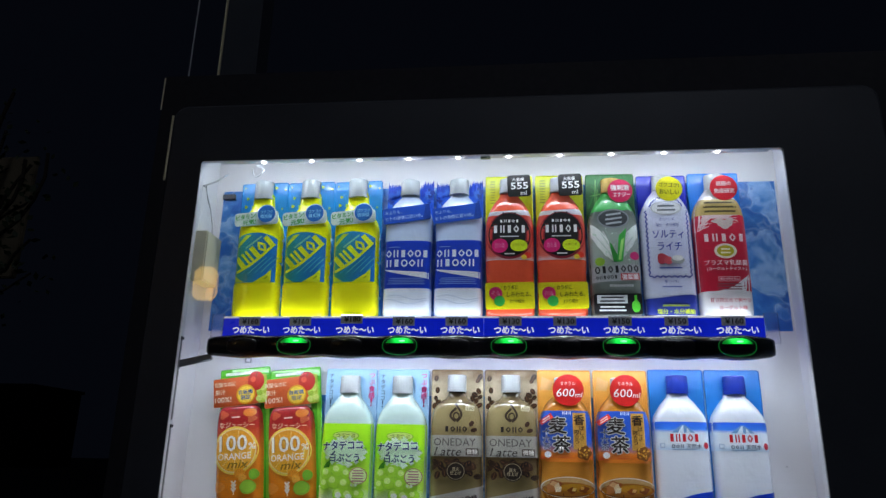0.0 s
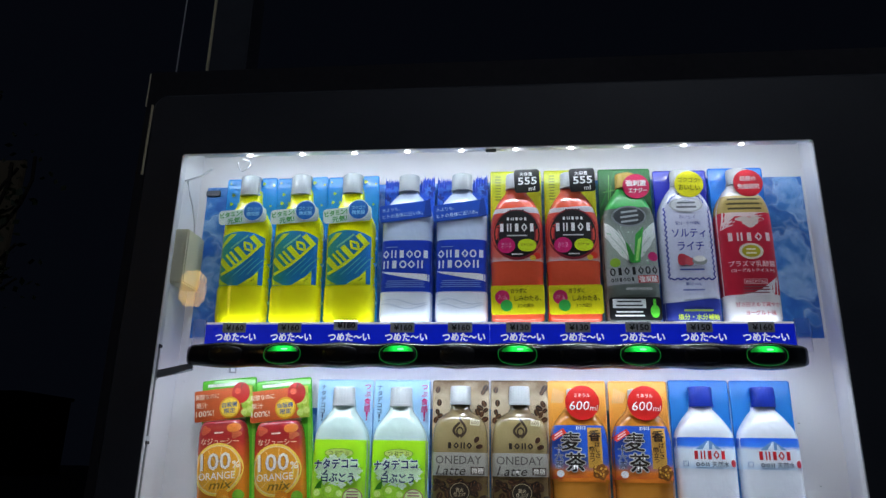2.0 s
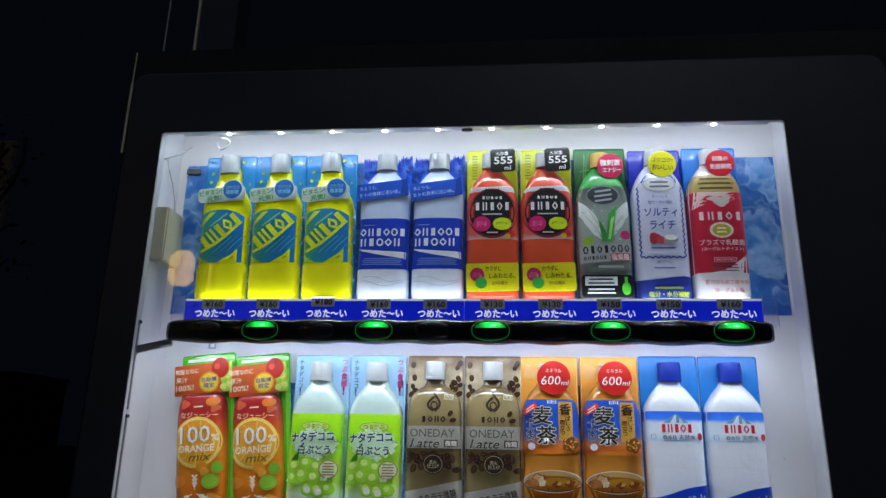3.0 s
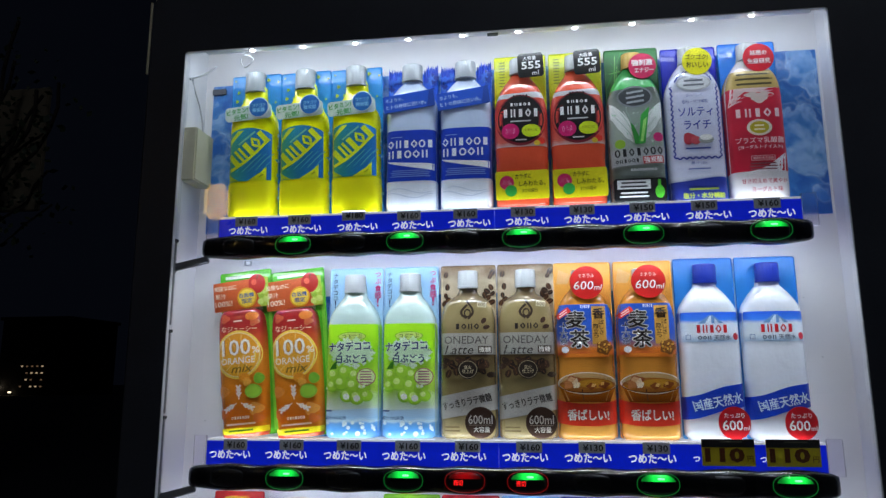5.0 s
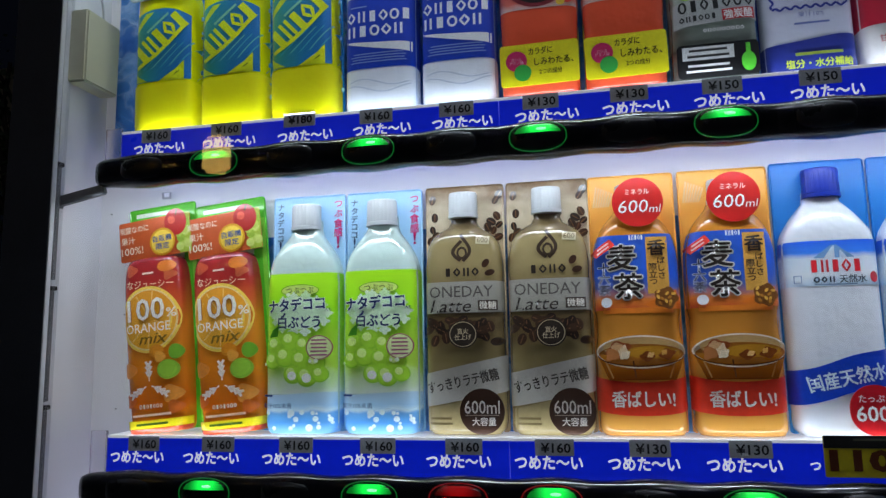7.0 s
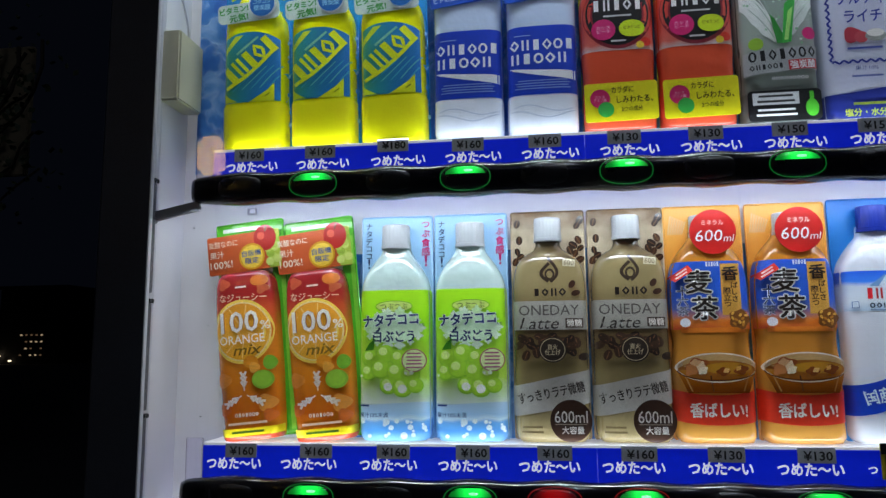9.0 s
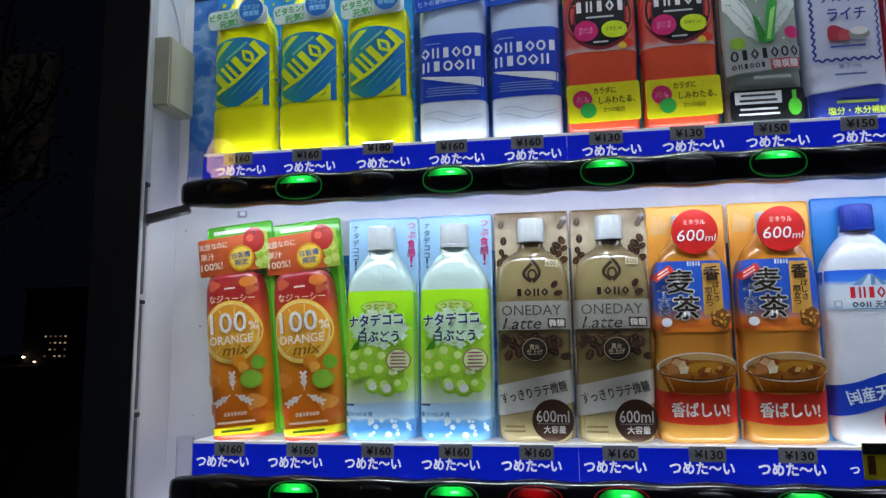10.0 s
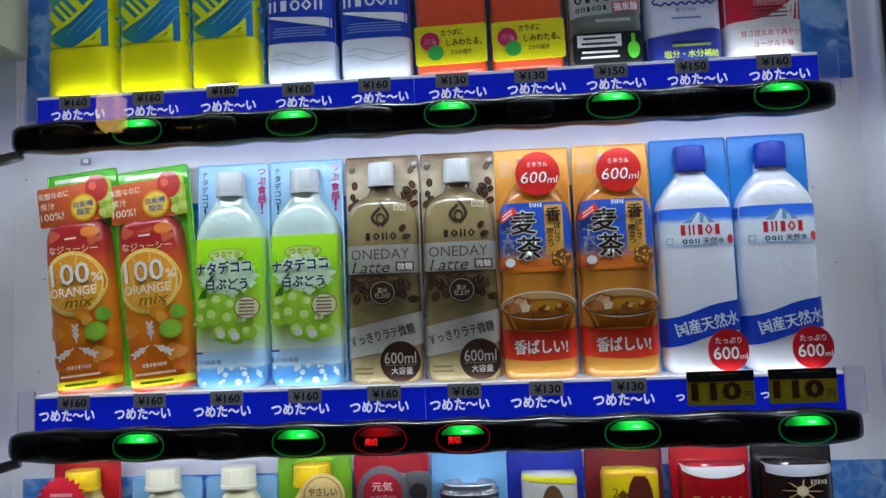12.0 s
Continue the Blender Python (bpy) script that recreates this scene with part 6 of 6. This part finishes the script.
# far block with lit windows
WIN = surface("lit_window", "806040", 0.5, glow="FFE0B4", power=0.35)
WIN2 = surface("dim_window", "403830", 0.5, glow="FFD0A0", power=0.09)
block = thing("apartment_building", pose(-47.0, 60, 0), "far dark apartment building with a few lit windows", "building")
part("wall", boxes([(-3.4, 3.4, 0.3, 8, 0, 7.0)]), surface("night_facade", "1A1A1E", 0.9), block)
part("roof", boxes([(-3.6, 3.6, 0.1, 8.2, 7.0, 7.3)]), surface("night_roof", "141416", 0.9), block)
rnd = random.Random(11)
for j in range(4):
    for i in range(5):
        if rnd.random() < 0.68:
            part("window", boxes([(-1.05 + 0.52 * i, -0.90 + 0.52 * i, 0.2, 0.3, 0.75 + 0.62 * j, 0.88 + 0.62 * j)]), WIN if rnd.random() < 0.55 else WIN2, block)
for x, y, z, p in ((-50.0, 60, 0.75, 6), (-54.2, 58, -0.0, 5), (-52.6, 59, 0.35, 3), (-48.8, 60, -0.1, 2)):
    lamp = thing("lantern", pose(x, y, 0), "far small street lantern with a bright head", "street lamp", "far lanterns")
    z = max(0.3, z)
    part("post", boxes([(-0.04, 0.04, -0.04, 0.04, 0, z - 0.1)]), DARK, lamp)
    disc_part("head", dome(0.16), surface("lantern_glow", "FFF0D0", 0.4, glow="FFE8C0", power=p), lamp, (0, 0, z))

# small warm lantern beside the path: seen in the pane
lamp = thing("lantern", pose(-1.01, -0.26, 0), "small warm lantern on a slim dark post, lit", "lamp")
part("post", tube([(0, 0, 0), (0, 0, 0.9), (0, 0, 1.785)], 0.016, 10), DARK, lamp)
part("lamp_head", boxes([(-0.036, 0.036, -0.03, 0.03, 1.79, 1.90)], 0.014), surface("warm_lamp", "FFD890", 0.4, glow="FFD070", power=4.5), lamp, "warm glowing lantern head")
part("lamp_cap", boxes([(-0.05, 0.05, -0.042, 0.042, 1.902, 1.922)], 0.008), DARK, lamp)


# pale board on a post and a bare tree before it, far to the left
board = thing("billboard", pose(-5.45, 6.3, 0), "pale weathered board on a tall post in the dark", "billboard")
part("panel", boxes([(-0.60, 0.55, -0.03, 0.03, 2.95, 4.25)], 0.01), surface("pale_board", "8C8068", 0.9, vary=0.15, scale=2, bump=0.3), board)
part("post", boxes([(-0.58, -0.50, 0.03, 0.11, 0, 4.2)], 0.01), DARK, board)
tree = thing("tree", pose(-4.75, 5.2, 0), "bare dark tree with thin twigs and sparse leaves", "tree")
BARK = surface("bark", "2E2620", 0.9, vary=0.3, bump=0.5)
LEAF = surface("leaf", "2C3A1C", 0.6, vary=0.3)
part("trunk", tube([(0.3, 0.1, 0), (0.26, 0.1, 1.2), (0.2, 0.05, 2.2), (0.1, 0, 3.0)], 0.06, 8), BARK, tree)
rnd = random.Random(21)
tips = []
for k in range(26):
    a0, ln = rnd.uniform(-1.2, 1.2), rnd.uniform(0.6, 1.6)
    z0 = rnd.uniform(2.0, 3.0)
    p = Vector((0.15, 0.02, z0))
    pts = [p.copy()]
    dirv = Vector((math.sin(a0) * 0.7, rnd.uniform(-0.3, 0.2), 0.7)).normalized()
    for i in range(6):
        dirv = (dirv + Vector((rnd.uniform(-.35, .35), rnd.uniform(-.2, .2), rnd.uniform(-.2, .3)))).normalized()
        p = p + dirv * ln / 6
        pts.append(p.copy())
        tips.append(p.copy())
    part("limb", tube(pts, rnd.uniform(0.008, 0.018), 5), BARK, tree)
bm = bmesh.new()
for p in tips * 5:
    c = p + Vector((rnd.gauss(0, .12), rnd.gauss(0, .12), rnd.gauss(0, .1)))
    u = Vector((rnd.gauss(0, 1), rnd.gauss(0, 1), rnd.gauss(0, 1))).normalized()
    v = u.orthogonal()
    q = rnd.uniform(0.02, 0.045)
    bm.faces.new([bm.verts.new(c + q * (i * u + j * 0.5 * v)) for i, j in ((-1, 0), (0, 0.9), (1, 0), (0, -0.9))])
tagged(part("crown", bm, LEAF, tree), kind="stuff")

# unseen tall lamp added in front to lift the black door, out of the pane's mirror
high = thing("door_fill_lamp", pose(1.6, -3.2, 0), "unseen tall lamp, added to lift the dark door front", "street lamp")
part("pole", tube([(0, -0.9, 0), (0, -0.9, 4.0), (0, -0.9, 7.0)], 0.06, 10), DARK, high)
part("arm", tube([(0, -0.9, 6.95), (0, -0.4, 7.05), (0, 0, 7.05)], 0.04, 8), DARK, high)
part("lamp_head", boxes([(-0.12, 0.12, -0.25, 0.25, 6.93, 7.05)], 0.02), surface("cool_lamp", "FFF4E0", 0.4, glow="E4ECFF", power=130), high, "glowing lamp head")
